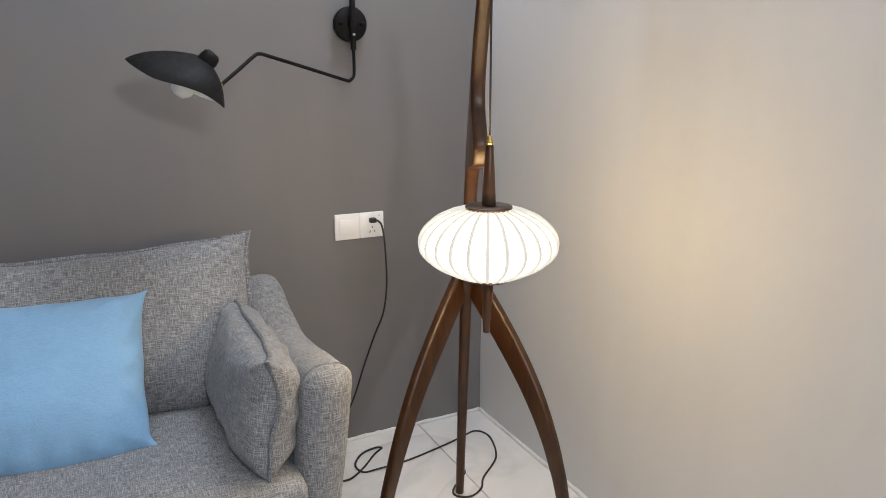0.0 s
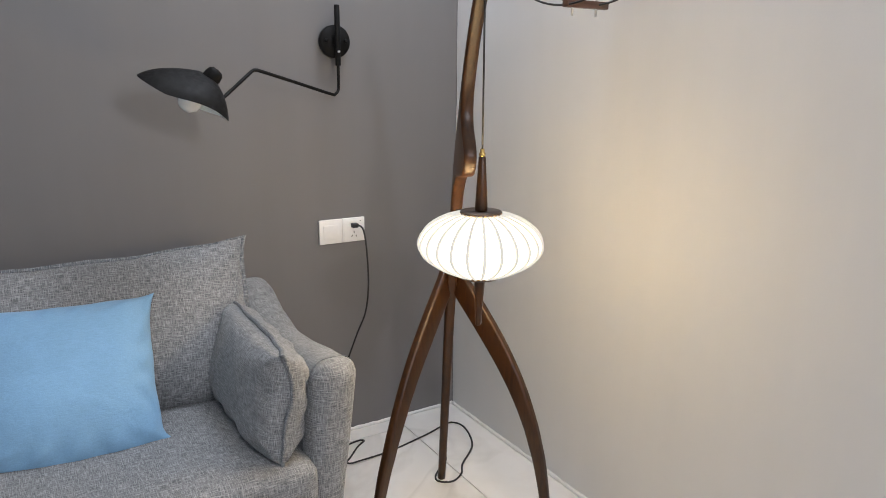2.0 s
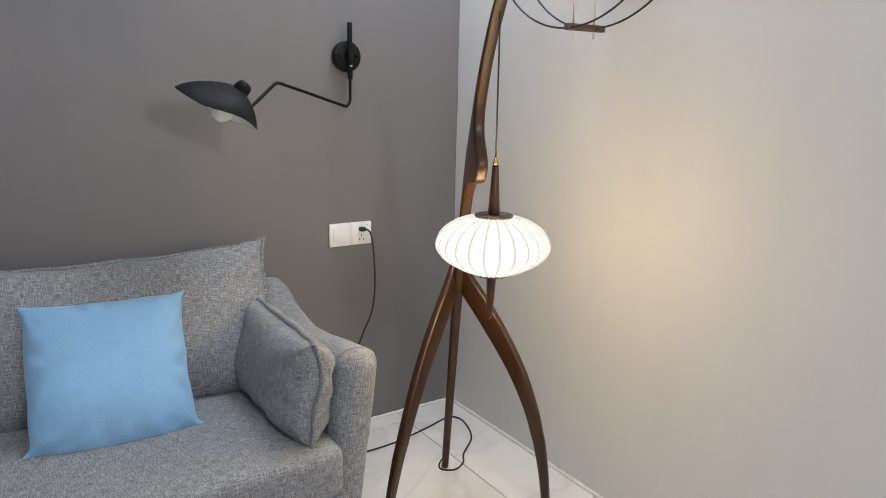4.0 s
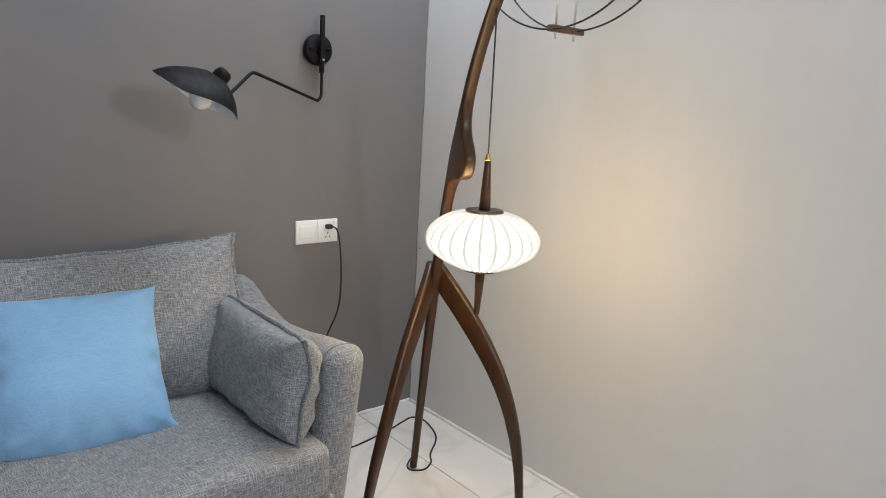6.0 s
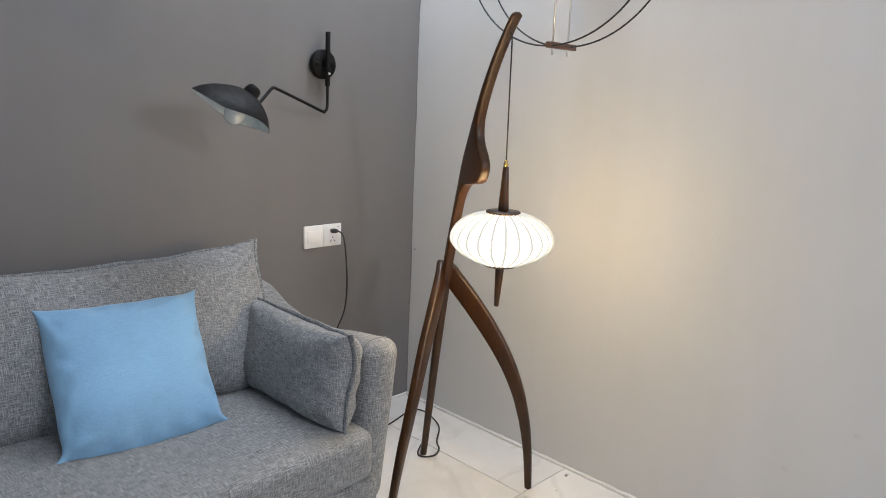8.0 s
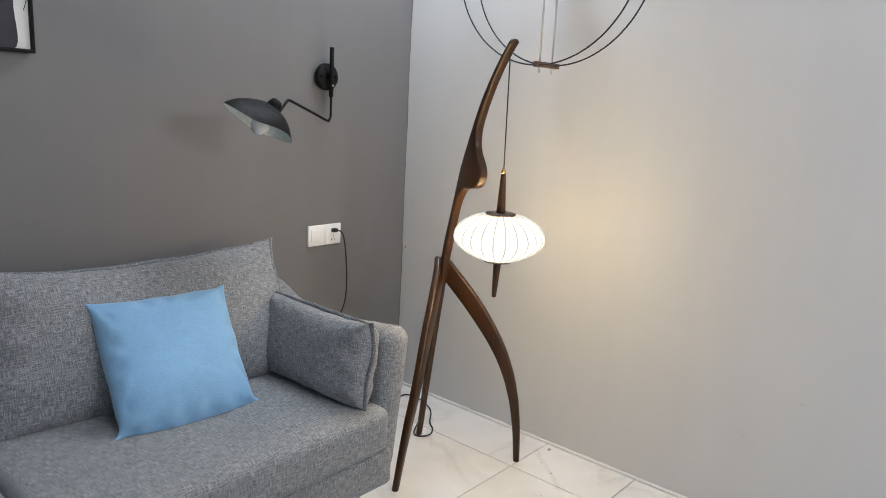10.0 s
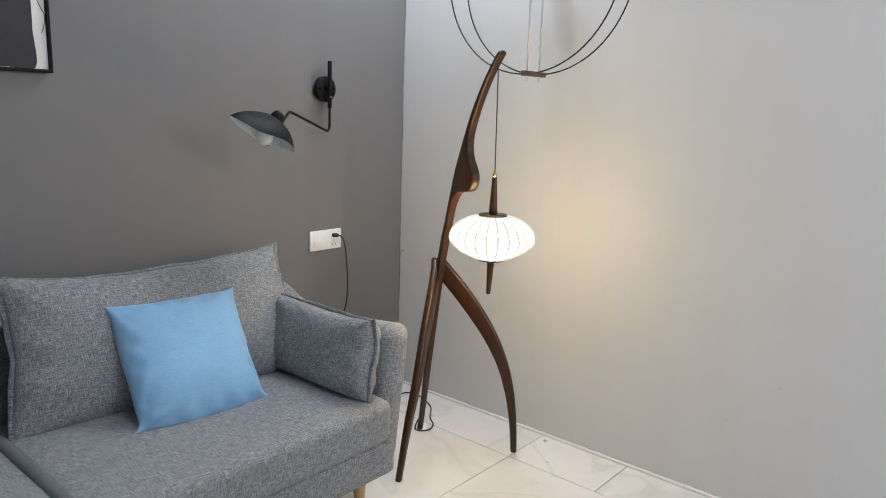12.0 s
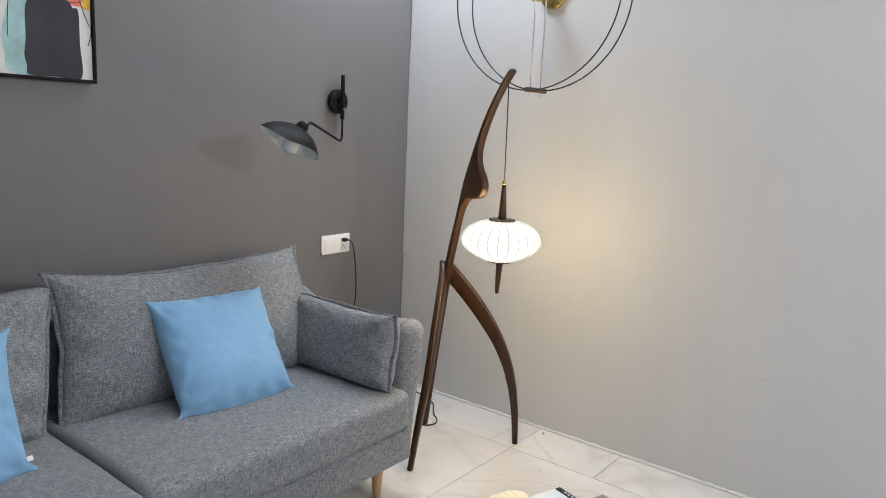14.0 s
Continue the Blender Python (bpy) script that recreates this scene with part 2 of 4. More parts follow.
def tube(points, radius, sides=8, closed=False, bm=None):
    """A tube along points; radius is a number or a function of 0..1."""
    own = bm or bmesh.new()
    P = [Vector(p) for p in points]
    rings, n = [], len(P)
    up = None
    for i, p in enumerate(P):
        a = P[i - 1] if (i or closed) else P[0]
        b = P[(i + 1) % n] if (i < n - 1 or closed) else P[-1]
        d = (b - a).normalized()
        if up is None:
            up = d.orthogonal().normalized()
        up = (up - d * up.dot(d))
        up = up.normalized() if up.length > 1e-6 else d.orthogonal().normalized()
        side = d.cross(up)
        r = radius(i / (n - 1)) if callable(radius) else radius
        rings.append([own.verts.new(p + (up * math.cos(w) + side * math.sin(w)) * r) for w in [2 * math.pi * k / sides for k in range(sides)]])
    for i in range(n if closed else n - 1):
        A, B = rings[i], rings[(i + 1) % n]
        for k in range(sides):
            own.faces.new((A[k], A[(k + 1) % sides], B[(k + 1) % sides], B[k]))
    if not closed:
        own.faces.new(rings[0][::-1])
        own.faces.new(rings[-1])
    return own


def lathe(profile, sides=32, axis_at=(0, 0, 0), bm=None):
    """Turned about z; profile is (radius, z) from bottom to top."""
    own = bm or bmesh.new()
    o = Vector(axis_at)
    rings = []
    for r, z in profile:
        if r < 1e-5:
            rings.append([own.verts.new(o + Vector((0, 0, z)))])
        else:
            rings.append([own.verts.new(o + Vector((r * math.cos(a), r * math.sin(a), z))) for a in [2 * math.pi * k / sides for k in range(sides)]])
    for A, B in zip(rings, rings[1:]):
        for k in range(sides):
            j = (k + 1) % sides
            if len(A) == 1 and len(B) > 1:
                own.faces.new((A[0], B[j], B[k]))
            elif len(B) == 1 and len(A) > 1:
                own.faces.new((A[k], A[j], B[0]))
            elif len(A) > 1:
                own.faces.new((A[k], A[j], B[j], B[k]))
    for ring in (rings[0], rings[-1]):
        if len(ring) > 1:
            own.faces.new(ring)
    return own


def soft_box(half, r, cuts=18, warp=None):
    """A box with rounded edges, dense enough to be bent by warp(p)."""
    bm = bmesh.new()
    bmesh.ops.create_cube(bm, size=2.0)
    bmesh.ops.subdivide_edges(bm, edges=bm.edges[:], cuts=cuts, use_grid_fill=True)
    H = Vector(half)
    for v in bm.verts:
        p = Vector([H[i] * math.copysign(min(1.0, abs(math.sin(v.co[i] * math.pi / 2))), v.co[i]) for i in range(3)])
        q = Vector([max(-(H[i] - r), min(H[i] - r, p[i])) for i in range(3)])
        d = p - q
        if d.length > 1e-9:
            p = q + d.normalized() * r * min(1.0, max(abs(d[0]), abs(d[1]), abs(d[2])) / r)
        v.co = warp(p) if warp else p
    return bm


def loft(sections, half, r, corner=4):
    """Rounded-rectangle sections from pairs of edge points a, b; half is the half thickness, along the given axis."""
    bm = bmesh.new()
    rings = []
    for a, b, across, h in sections:
        a, b, across = Vector(a), Vector(b), Vector(across)
        w = (b - a).length / 2
        u = (b - a).normalized()
        c = (a + b) / 2
        rr = min(r, w * 0.95, h * 0.95)
        ring = []
        for q, (su, sv) in enumerate(((1, 1), (-1, 1), (-1, -1), (1, -1))):
            for k in range(corner + 1):
                t = (q + k / corner) * math.pi / 2
                ring.append(bm.verts.new(c + u * (su * (w - rr) + rr * math.cos(t)) + across * (sv * (h - rr) + rr * math.sin(t))))
        rings.append(ring)
    n = len(rings[0])
    for A, B in zip(rings, rings[1:]):
        for k in range(n):
            bm.faces.new((A[k], A[(k + 1) % n], B[(k + 1) % n], B[k]))
    bm.faces.new(rings[0][::-1])
    bm.faces.new(rings[-1])
    return bm


def level(curve, z):
    """The s of a curve of (s, z) points at height z."""
    P = sorted(((p[1], p[0]) for p in curve))
    for (za, sa), (zb, sb) in zip(P, P[1:]):
        if za <= z <= zb:
            return sa + (sb - sa) * ((z - za) / (zb - za) if zb > za else 0)
    return P[0][1] if z < P[0][0] else P[-1][1]


# ---- the room ----
X0, Y0, H = -4.6, -5.0, 2.78


def wall(name, lo, hi, mat, label):
    return tagged(part(name, box(lo, hi), mat, None, "", False), label, "wall", "", "structure")


wall("wall_north", (X0 - 0.15, 0, -0.05), (0, 0.15, H), M_DARK, "dark grey painted wall behind the sofa")
wall("wall_east", (0, Y0 - 0.15, -0.05), (0.15, 0.15, H), M_WHITE, "off-white painted wall beside the floor lamp")
wall("wall_west", (X0 - 0.15, Y0 - 0.15, -0.05), (X0, 0, H), M_WHITE, "off-white painted wall closing the room")
# the unseen south wall is cut by one assumed window
WX0, WX1, WZ0, WZ1 = -4.2, -2.2, 0.65, 2.35
bm = box((X0, Y0 - 0.15, -0.05), (WX0, Y0, H))
box((WX1, Y0 - 0.15, -0.05), (0, Y0, H), bm=bm)
box((WX0, Y0 - 0.15, -0.05), (WX1, Y0, WZ0), bm=bm)
box((WX0, Y0 - 0.15, WZ1), (WX1, Y0, H), bm=bm)
tagged(part("wall_south", bm, M_WHITE, None, "", False), "unseen off-white painted wall with one assumed window", "wall", "", "structure")
tagged(part("ceiling", box((X0 - 0.15, Y0 - 0.15, H), (0.15, 0.15, H + 0.12)), M_CEIL, None, "", False), "plain white ceiling", "ceiling", "", "structure")
# assumed window out of view, frame for the daylight fill
win = thing("assumed_window", (0, 0, 0), "white-framed window assumed out of view for the daylight fill", "window", "", "structure")
for lo, hi in (((WX0, Y0 - 0.1, WZ0), (WX1, Y0 - 0.05, WZ0 + 0.05)), ((WX0, Y0 - 0.1, WZ1 - 0.05), (WX1, Y0 - 0.05, WZ1)),
               ((WX0, Y0 - 0.1, WZ0 + 0.05), (WX0 + 0.05, Y0 - 0.05, WZ1 - 0.05)), ((WX1 - 0.05, Y0 - 0.1, WZ0 + 0.05), (WX1, Y0 - 0.05, WZ1 - 0.05)),
               ((-3.225, Y0 - 0.1, WZ0 + 0.05), (-3.175, Y0 - 0.05, WZ1 - 0.05))):
    part("window_frame", box(lo, hi, 0.004), M_PLASTIC, win)
floor = tagged(part("floor", box((X0, Y0, -0.06), (0, 0, -0.004)), M_GROUT, None, "", False), "pale glazed floor tiles with thin grey joints", "floor", "", "structure")


def caulk_line(name, a, b, label, seed):
    """The uneven white bead where a wall meets the floor."""
    rnd = random.Random(seed)
    a, b = Vector(a), Vector(b)
    n = int((b - a).length / 0.02)
    pts = [a.lerp(b, i / n) + Vector((0, 0, 0.001 * rnd.uniform(-1, 1))) for i in range(n + 1)]
    size = [0.0082 * rnd.uniform(0.75, 1.25) for _ in range(n + 1)]
    bm = tube(pts, lambda t: size[int(t * n)], 6)
    return tagged(part(name, bm, M_CAULK), label, "trim", "", "structure")


caulk_line("trim_north", (X0, -0.003, 0.003), (-0.004, -0.003, 0.003), "uneven white sealant along the dark wall", 3)
caulk_line("trim_east", (-0.003, Y0, 0.003), (-0.003, -0.01, 0.003), "uneven white sealant along the pale wall", 4)


def paint_edge():
    """The dark paint runs unevenly past the corner on to the pale wall."""
    rnd = random.Random(8)
    bm = bmesh.new()
    n = 260
    a, b, wide = [], [], 0.003
    for i in range(n + 1):
        wide = min(0.0065, max(0.0012, wide + rnd.uniform(-0.0011, 0.0011)))
        z = 0.006 + (H - 0.012) * i / n
        a.append(bm.verts.new((-0.0006, -0.0002, z)))
        b.append(bm.verts.new((-0.0006, -wide, z)))
    for i in range(n):
        bm.faces.new((a[i], a[i + 1], b[i + 1], b[i]))
    return tagged(part("trim_corner", bm, M_DARK, None, "", False), "ragged dark paint edge in the room corner", "trim", "", "structure")


paint_edge()


# ---- floor lamp ----
FOOT = Vector((-0.33, -0.463, 0))
LAMP = Matrix.Translation(FOOT) @ Matrix.Rotation(math.atan2(-0.926, -0.378), 4, "Z")  # x runs forward along the arm


def floor_lamp():
    lamp = thing("floor_lamp", LAMP, "tall walnut tripod floor lamp with a lit pleated lantern", "floor lamp")
    back = catmull([(-0.012, 0.0, 0), (0.060, 0.40, 0), (0.135, 0.774, 0), (0.189, 0.941, 0), (0.221, 1.039, 0), (0.251, 1.126, 0), (0.288, 1.204, 0),
                    (0.329, 1.287, 0), (0.372, 1.362, 0), (0.434, 1.446, 0), (0.492, 1.508, 0), (0.522, 1.538, 0)], 4)
    front = catmull([(0.536, 1.530, 0), (0.499, 1.494, 0), (0.436, 1.416, 0), (0.388, 1.339, 0), (0.354, 1.266, 0), (0.349, 1.215, 0), (0.361, 1.180, 0),
                     (0.383, 1.152, 0), (0.398, 1.124, 0), (0.396, 1.098, 0), (0.375, 1.070, 0), (0.33, 1.058, 0), (0.288, 1.052, 0), (0.256, 1.025, 0),
                     (0.231, 0.984, 0), (0.206, 0.909, 0), (0.182, 0.823, 0), (0.163, 0.759, 0), (0.088, 0.40, 0), (0.012, 0.0, 0)], 4)
    heights = [0.0, 0.003] + [0.06 * k for k in range(1, 16)] + [0.93 + 0.012 * k for k in range(0, 9)] + [1.035 + 0.004 * k for k in range(0, 14)] + [1.095 + 0.008 * k for k in range(0, 17)] + [1.23 + 0.02 * k for k in range(0, 14)]
    heights += [1.505, 1.518, 1.526, 1.531]
    mid = -0.003
    cuts = []
    for z in heights:
        a, b = level(back, z), level(front, z)
        cuts.append(((a + 0.004, mid, z), (max(b, a + 0.016), mid, z), (0, 1, 0), 0.0165 if z > 0.9 else 0.0125 + 0.004 * z / 0.9))
    cuts.append(((0.522, mid, 1.5385), (0.538, mid, 1.5335), (0, 1, 0), 0.0125))
    cuts.append(((0.527, mid, 1.5410), (0.536, mid, 1.5385), (0, 1, 0), 0.007))
    cuts.insert(0, ((-0.007, mid, -0.0), (0.009, mid, 0.0), (0, 1, 0), 0.009))
    cuts[1] = ((-0.010, mid, 0.003), (0.012, mid, 0.003), (0, 1, 0), 0.0122)
    del cuts[2]
    part("post", loft(cuts, 0, 0.010), M_LAMPWOOD, lamp)
    # the bent front legs: centre line (s, n, z) and width
    line = [(0.098, 0.006, 0.775, 0.022), (0.108, 0.010, 0.763, 0.052), (0.130, 0.020, 0.737, 0.066), (0.168, 0.045, 0.695, 0.067), (0.204, 0.072, 0.650, 0.066), (0.240, 0.100, 0.600, 0.064), (0.270, 0.126, 0.550, 0.060), (0.297, 0.149, 0.500, 0.055),
            (0.319, 0.169, 0.450, 0.050), (0.335, 0.186, 0.400, 0.045), (0.346, 0.201, 0.350, 0.041), (0.351, 0.2135, 0.300, 0.038), (0.354, 0.2255, 0.250, 0.035), (0.354, 0.245, 0.140, 0.029), (0.347, 0.262, 0.004, 0.024), (0.347, 0.2625, 0.0, 0.020)]
    for sign in (1, -1):
        centre = catmull([(a - sign * 0.012 * (1 - c / 0.775), sign * max(0.004, b - 0.004), max(0.0, c - 0.006 * min(1, c / 0.1))) for a, b, c, _ in line], 4)
        widths = [w for *_, w in line]
        across = Vector((-0.75, sign * 0.66, 0)).normalized()
        cuts = []
        for i, p in enumerate(centre):
            k = min(i / 4, len(widths) - 1.001)
            w = widths[int(k)] * (1 - k % 1) + widths[int(k) + 1] * (k % 1)
            t = (centre[min(i + 1, len(centre) - 1)] - centre[max(i - 1, 0)]).normalized()
            side = t.cross(across).normalized() * (w / 2)
            h = 0.0135 if 3 < i < len(centre) - 4 else (0.010 if i < 2 else 0.0115)
            cuts.append((p - side, p + side, across, h if p.z > 0.25 else 0.0112 + (h - 0.0112) * p.z / 0.25))
        part("leg", loft(cuts, 0, 0.009), M_LAMPWOOD, lamp)
    ax = (0.514, 0.0, 0)
    part("cord", tube([(0.492, 0, 1.500), (0.503, 0, 1.49), (0.506, 0, 1.47), (0.514, 0, 1.145)], 0.0022, 8), M_BLACKCORD, lamp)
    lantern = part("lantern", lantern_skin(ax), M_SHADE, lamp, "lit white pleated fabric lantern")
    lantern.visible_shadow = True
    for k in range(24):
        a = 2 * math.pi * (k + 0.447) / 24
        pts = [(ax[0] + r * 1.009 * math.cos(a), r * 1.009 * math.sin(a), z) for r, z in lantern_profile(20)]
        part("rib", tube(pts, 0.0041, 6), M_RIB, lantern)
    part("cap", lathe([(0.0475, 0.996), (0.049, 0.998), (0.049, 1.003), (0.0475, 1.005)], 40, ax), M_BRONZE, lamp)
    part("cap", lathe([(0.046, 0.846), (0.0475, 0.848), (0.0475, 0.852), (0.046, 0.854)], 40, ax), M_BRONZE, lamp)
    part("stem", lathe([(0.0145, 1.005), (0.0150, 1.010), (0.0082, 1.128), (0.0070, 1.130)], 24, ax), M_LAMPWOOD, lamp)
    spike = lathe([(0.0060, 0.724), (0.0072, 0.726), (0.0130, 0.843), (0.0125, 0.846)], 24, ax)
    for v in spike.verts:
        v.co.x -= (0.846 - v.co.z) * 0.06
    part("spike", spike, M_LAMPWOOD, lamp)
    part("ferrule", lathe([(0.0072, 1.130), (0.0072, 1.138), (0.0050, 1.140), (0.0050, 1.146), (0.0030, 1.148)], 20, ax), M_BRASS, lamp, "small brass ferrule")
    return lamp


def lantern_profile(n):
    out = []
    for i in range(n + 1):
        u = -1 + 2 * i / n
        z = 0.925 + 0.0715 * math.sin(u * math.pi / 2)
        w = abs(math.sin(u * math.pi / 2))
        r = 0.047 + 0.096 * (1 - w ** 2.0) ** (0.62 if u > 0 else 0.97)
        out.append((r, z))
    return out


def lantern_skin(ax):
    bm = bmesh.new()
    prof = lantern_profile(28)
    sides = 24 * 8
    rings = []
    for r, z in prof:
        ring = []
        for k in range(sides):
            a = 2 * math.pi * (k / sides) + 2 * math.pi * 0.447 / 24
            sag = 1 - 0.022 * math.sin(math.pi * ((k / 8) % 1.0)) * max(0.0, (r - 0.047) / 0.096)
            ring.append(bm.verts.new((ax[0] + r * sag * math.cos(a), r * sag * math.sin(a), z)))
        rings.append(ring)
    for A, B in zip(rings, rings[1:]):
        for k in range(sides):
            bm.faces.new((A[k], A[(k + 1) % sides], B[(k + 1) % sides], B[k]))
    return bm


floor_lamp()


# ---- sofa ----
SX1, SX0 = -0.90, -2.82      # inner faces of the arms
SEAT_Y, SEAT_Z = -0.865, 0.432


def arm_top(y):
    pts = [(-0.88, 0.650), (-0.80, 0.652), (-0.70, 0.640), (-0.52, 0.614), (-0.40, 0.606), (-0.27, 0.628), (-0.14, 0.675), (-0.03, 0.688)]
    if y <= pts[0][0]:
        return pts[0][1]
    for (a, za), (b, zb) in zip(pts, pts[1:]):
        if y <= b:
            t = (y - a) / (b - a)
            t = t * t * (3 - 2 * t) * 0.5 + t * 0.5
            return za + (zb - za) * t
    return pts[-1][1]


ARM_HALF = Vector((0.060, 0.385, 0.25))


def arm_warp(p):
    y = -0.44 + p.y
    f = (p.z + ARM_HALF.z) / (2 * ARM_HALF.z)
    z = 0.17 + f * (arm_top(y) - 0.17)
    x = p.x * (0.92 + 0.12 * f) + 0.12 * (z - 0.60) + 0.004 * noise.noise(Vector((p.x * 6, y * 5, z * 5)))
    return Vector((x, y, z))


def arm_mesh():
    return soft_box(ARM_HALF, 0.053, 26, arm_warp)


def sofa():
    s = thing("sofa", (0, 0, 0), "grey melange fabric two-seat sofa on oak legs", "sofa")
    for x, flip in ((-0.838, 1), (SX0 - 0.058, -1)):
        a = part("armrest", arm_mesh(), M_SOFA, s)
        a.matrix_basis = Matrix.Translation((x, 0, 0)) @ Matrix.Diagonal((flip, 1, 1, 1))
        # seam round the front panel of the arm
        ring = [(-0.0603, z) for z in (-0.12, 0.0, 0.10, 0.17)]
        ring += [(-0.007 - 0.0533 * math.cos(w), 0.197 + 0.0533 * math.sin(w)) for w in (0.15, 0.5, 0.9, 1.3)]
        ring += [(0.007 + 0.0533 * math.cos(w), 0.197 + 0.0533 * math.sin(w)) for w in (1.3, 0.9, 0.5, 0.15)]
        ring += [(0.0603, z) for z in (0.17, 0.10, 0.0, -0.12, -0.22)]
        part("seam", tube(catmull([arm_warp(Vector((px, -0.333, pz))) for px, pz in ring], 5), 0.0014, 6), M_PIPE, a)
    part("backrest", soft_box((1.0, 0.075, 0.265), 0.05, 14, lambda p: Vector((-1.86 + p.x, -0.105 + p.y - 0.06 * (0.26 - p.z) / 0.5, 0.44 + p.z))), M_SOFA, s)
    part("base", soft_box(((SX1 - SX0) / 2 + 0.01, 0.40, 0.060), 0.014, 14, lambda p: Vector(((SX1 + SX0) / 2 + p.x, -0.458 + p.y, 0.231 + p.z))), M_SOFA, s)
    mid = (SX1 + SX0) / 2
    for i, (a, b) in enumerate(((mid - 0.006, SX1 - 0.006), (SX0 + 0.006, mid + 0.002))):
        part("seat_cushion", seat_mesh(a, b, i), M_SOFA, s)
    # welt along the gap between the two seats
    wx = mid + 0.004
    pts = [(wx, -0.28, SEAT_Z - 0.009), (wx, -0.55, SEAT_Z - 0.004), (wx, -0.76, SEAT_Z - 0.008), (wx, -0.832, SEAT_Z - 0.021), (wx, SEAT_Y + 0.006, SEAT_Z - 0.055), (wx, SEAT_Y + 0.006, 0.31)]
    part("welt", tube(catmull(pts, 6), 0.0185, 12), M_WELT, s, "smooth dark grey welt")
    seam = [(SX1 - 0.01, SEAT_Y + 0.014, 0.291), (SX1 - 0.25, SEAT_Y + 0.010, 0.291), (mid, SEAT_Y + 0.012, 0.291), (SX0 + 0.25, SEAT_Y + 0.010, 0.291), (SX0 + 0.01, SEAT_Y + 0.014, 0.291)]
    part("seam", tube(catmull(seam, 8), 0.005, 8), M_PIPE, s)
    for x in (-0.945, -2.77):
        for y in (-0.745, -0.12):
            part("leg", lathe([(0.0135, 0.0), (0.0145, 0.004), (0.026, 0.16), (0.026, 0.18)], 20, (x, y, 0)), M_LEGWOOD, s, "tapered oak leg")
    return s


def seat_mesh(a, b, seed):
    hx = (b - a) / 2
    half = Vector((hx, 0.37, 0.072))

    def warp(p):
        u, v = p.x / hx, p.y / half.y
        crown = 0.012 * (1 - u * u) * (1 - v * v)
        sag = 0.003 * noise.noise(Vector((p.x * 4 + seed * 7, p.y * 4, 0)))
        z = p.z + (crown + sag if p.z > 0 else 0)
        y = p.y - 0.010 * (1 - u ** 4) * (max(0, -v) ** 3)
        return Vector(((a + b) / 2 + p.x, SEAT_Y + 0.37 + y, SEAT_Z - 0.072 + z))
    return soft_box(half, 0.034, 24, warp)


sofa()


def pillow_mesh(w, h, thick, seed, pinch=0.05, wrinkle=0.006, n=34, power=2.2, ear=0.0, sides=None, wave=0.004, sharp=8, twist=0.0, full=0.55, sag=0.0, foot=0.0, folds=11, kink=0.0, lean_l=0.0, lean_r=0.0, tip=0.0, lift=0.0, tilt=0.0):
    """A stuffed cushion in its own x (width), z (height) plane, y through its thickness; returns mesh and rim points."""
    bm = bmesh.new()
    rows = {}
    rim = []
    off = Vector((seed * 3.1, seed * 1.7, seed * 2.3))

    def place(u, v, side):
        top = pinch * (1 - tilt * u) if v > 0 else pinch * 0.2
        bx = 1 - (pinch if sides is None else sides[0] if u < 0 else sides[1]) * (1 - v * v) + ear * (abs(u * v)) ** sharp
        bz = 1 - top * (1 - u * u) + ear * (abs(u * v)) ** sharp
        if v < 0:
            # the lower edge bulges on the seat and its corners stick out as small ears
            k = abs(u * v)
            bx += -0.5 * sag * k ** 5 + (0.5 * sag + foot) * k ** 20
            bz += sag * (1 - u * u) * v * v - 0.4 * sag * k ** 5 + (0.4 * sag + 0.1 * foot) * k ** 20
        x, z = u * w / 2 * bx, v * h / 2 * bz
        body = (max(0.0, 1 - abs(u) ** power) * max(0.0, 1 - abs(v) ** power)) ** full
        x += lean_l * min(0.0, v) * max(0.0, -u) ** 2 + lean_r * (v + 0.3) * max(0.0, u) ** 2
        q = Vector((x, 0, z))
        edge = min(1 - abs(u), 1 - abs(v))
        crease = noise.noise(q * 7 + off + Vector((0, side * 5, 0))) * 0.30 + noise.noise(q * 23 + off) * 0.16 + 0.22 * abs(noise.noise(Vector((q.x * 14, 0, q.z * 34)) + off))
        radial = math.sin(math.atan2(v, u) * folds + 3 * noise.noise(q * 6 + off)) * math.exp(-((edge - 0.10) / 0.10) ** 2)
        y = side * (thick / 2 * body + wrinkle * (crease * min(1, edge * 6) + 0.95 * radial * min(1, edge * 9)))
        y += wave * noise.noise(q * 9 + off)
        x += 0.004 * noise.noise(q * 12 + off + Vector((9, 0, 0)))
        z += 0.004 * noise.noise(q * 12 + off + Vector((0, 0, 9)))
        y += twist * u * v + kink * math.tanh(v / 0.16) * max(0.0, u) ** 5
        y += tip * max(0.0, v) ** 2 * max(0.0, u) ** 3
        z += lift * max(0.0, v) ** 2 * max(0.0, u) ** 3
        return Vector((x, y, z))
    ts = [math.sin((-1 + 2 * i / n) * math.pi / 2) for i in range(n + 1)]
    for side in (1, -1):
        for i, u in enumerate(ts):
            for j, v in enumerate(ts):
                border = i in (0, n) or j in (0, n)
                if border and side == -1:
                    rows[side, i, j] = rows[1, i, j]
                else:
                    rows[side, i, j] = bm.verts.new(place(u, v, side))
        for i in range(n):
            for j in range(n):
                q = [rows[side, i, j], rows[side, i + 1, j], rows[side, i + 1, j + 1], rows[side, i, j + 1]]
                bm.faces.new(q if side == -1 else q[::-1])
    for i in range(n):
        rim.append(rows[1, i, 0].co.copy())
    for j in range(n):
        rim.append(rows[1, n, j].co.copy())
    for i in range(n, 0, -1):
        rim.append(rows[1, i, n].co.copy())
    for j in range(n, 0, -1):
        rim.append(rows[1, 0, j].co.copy())
    return bm, rim


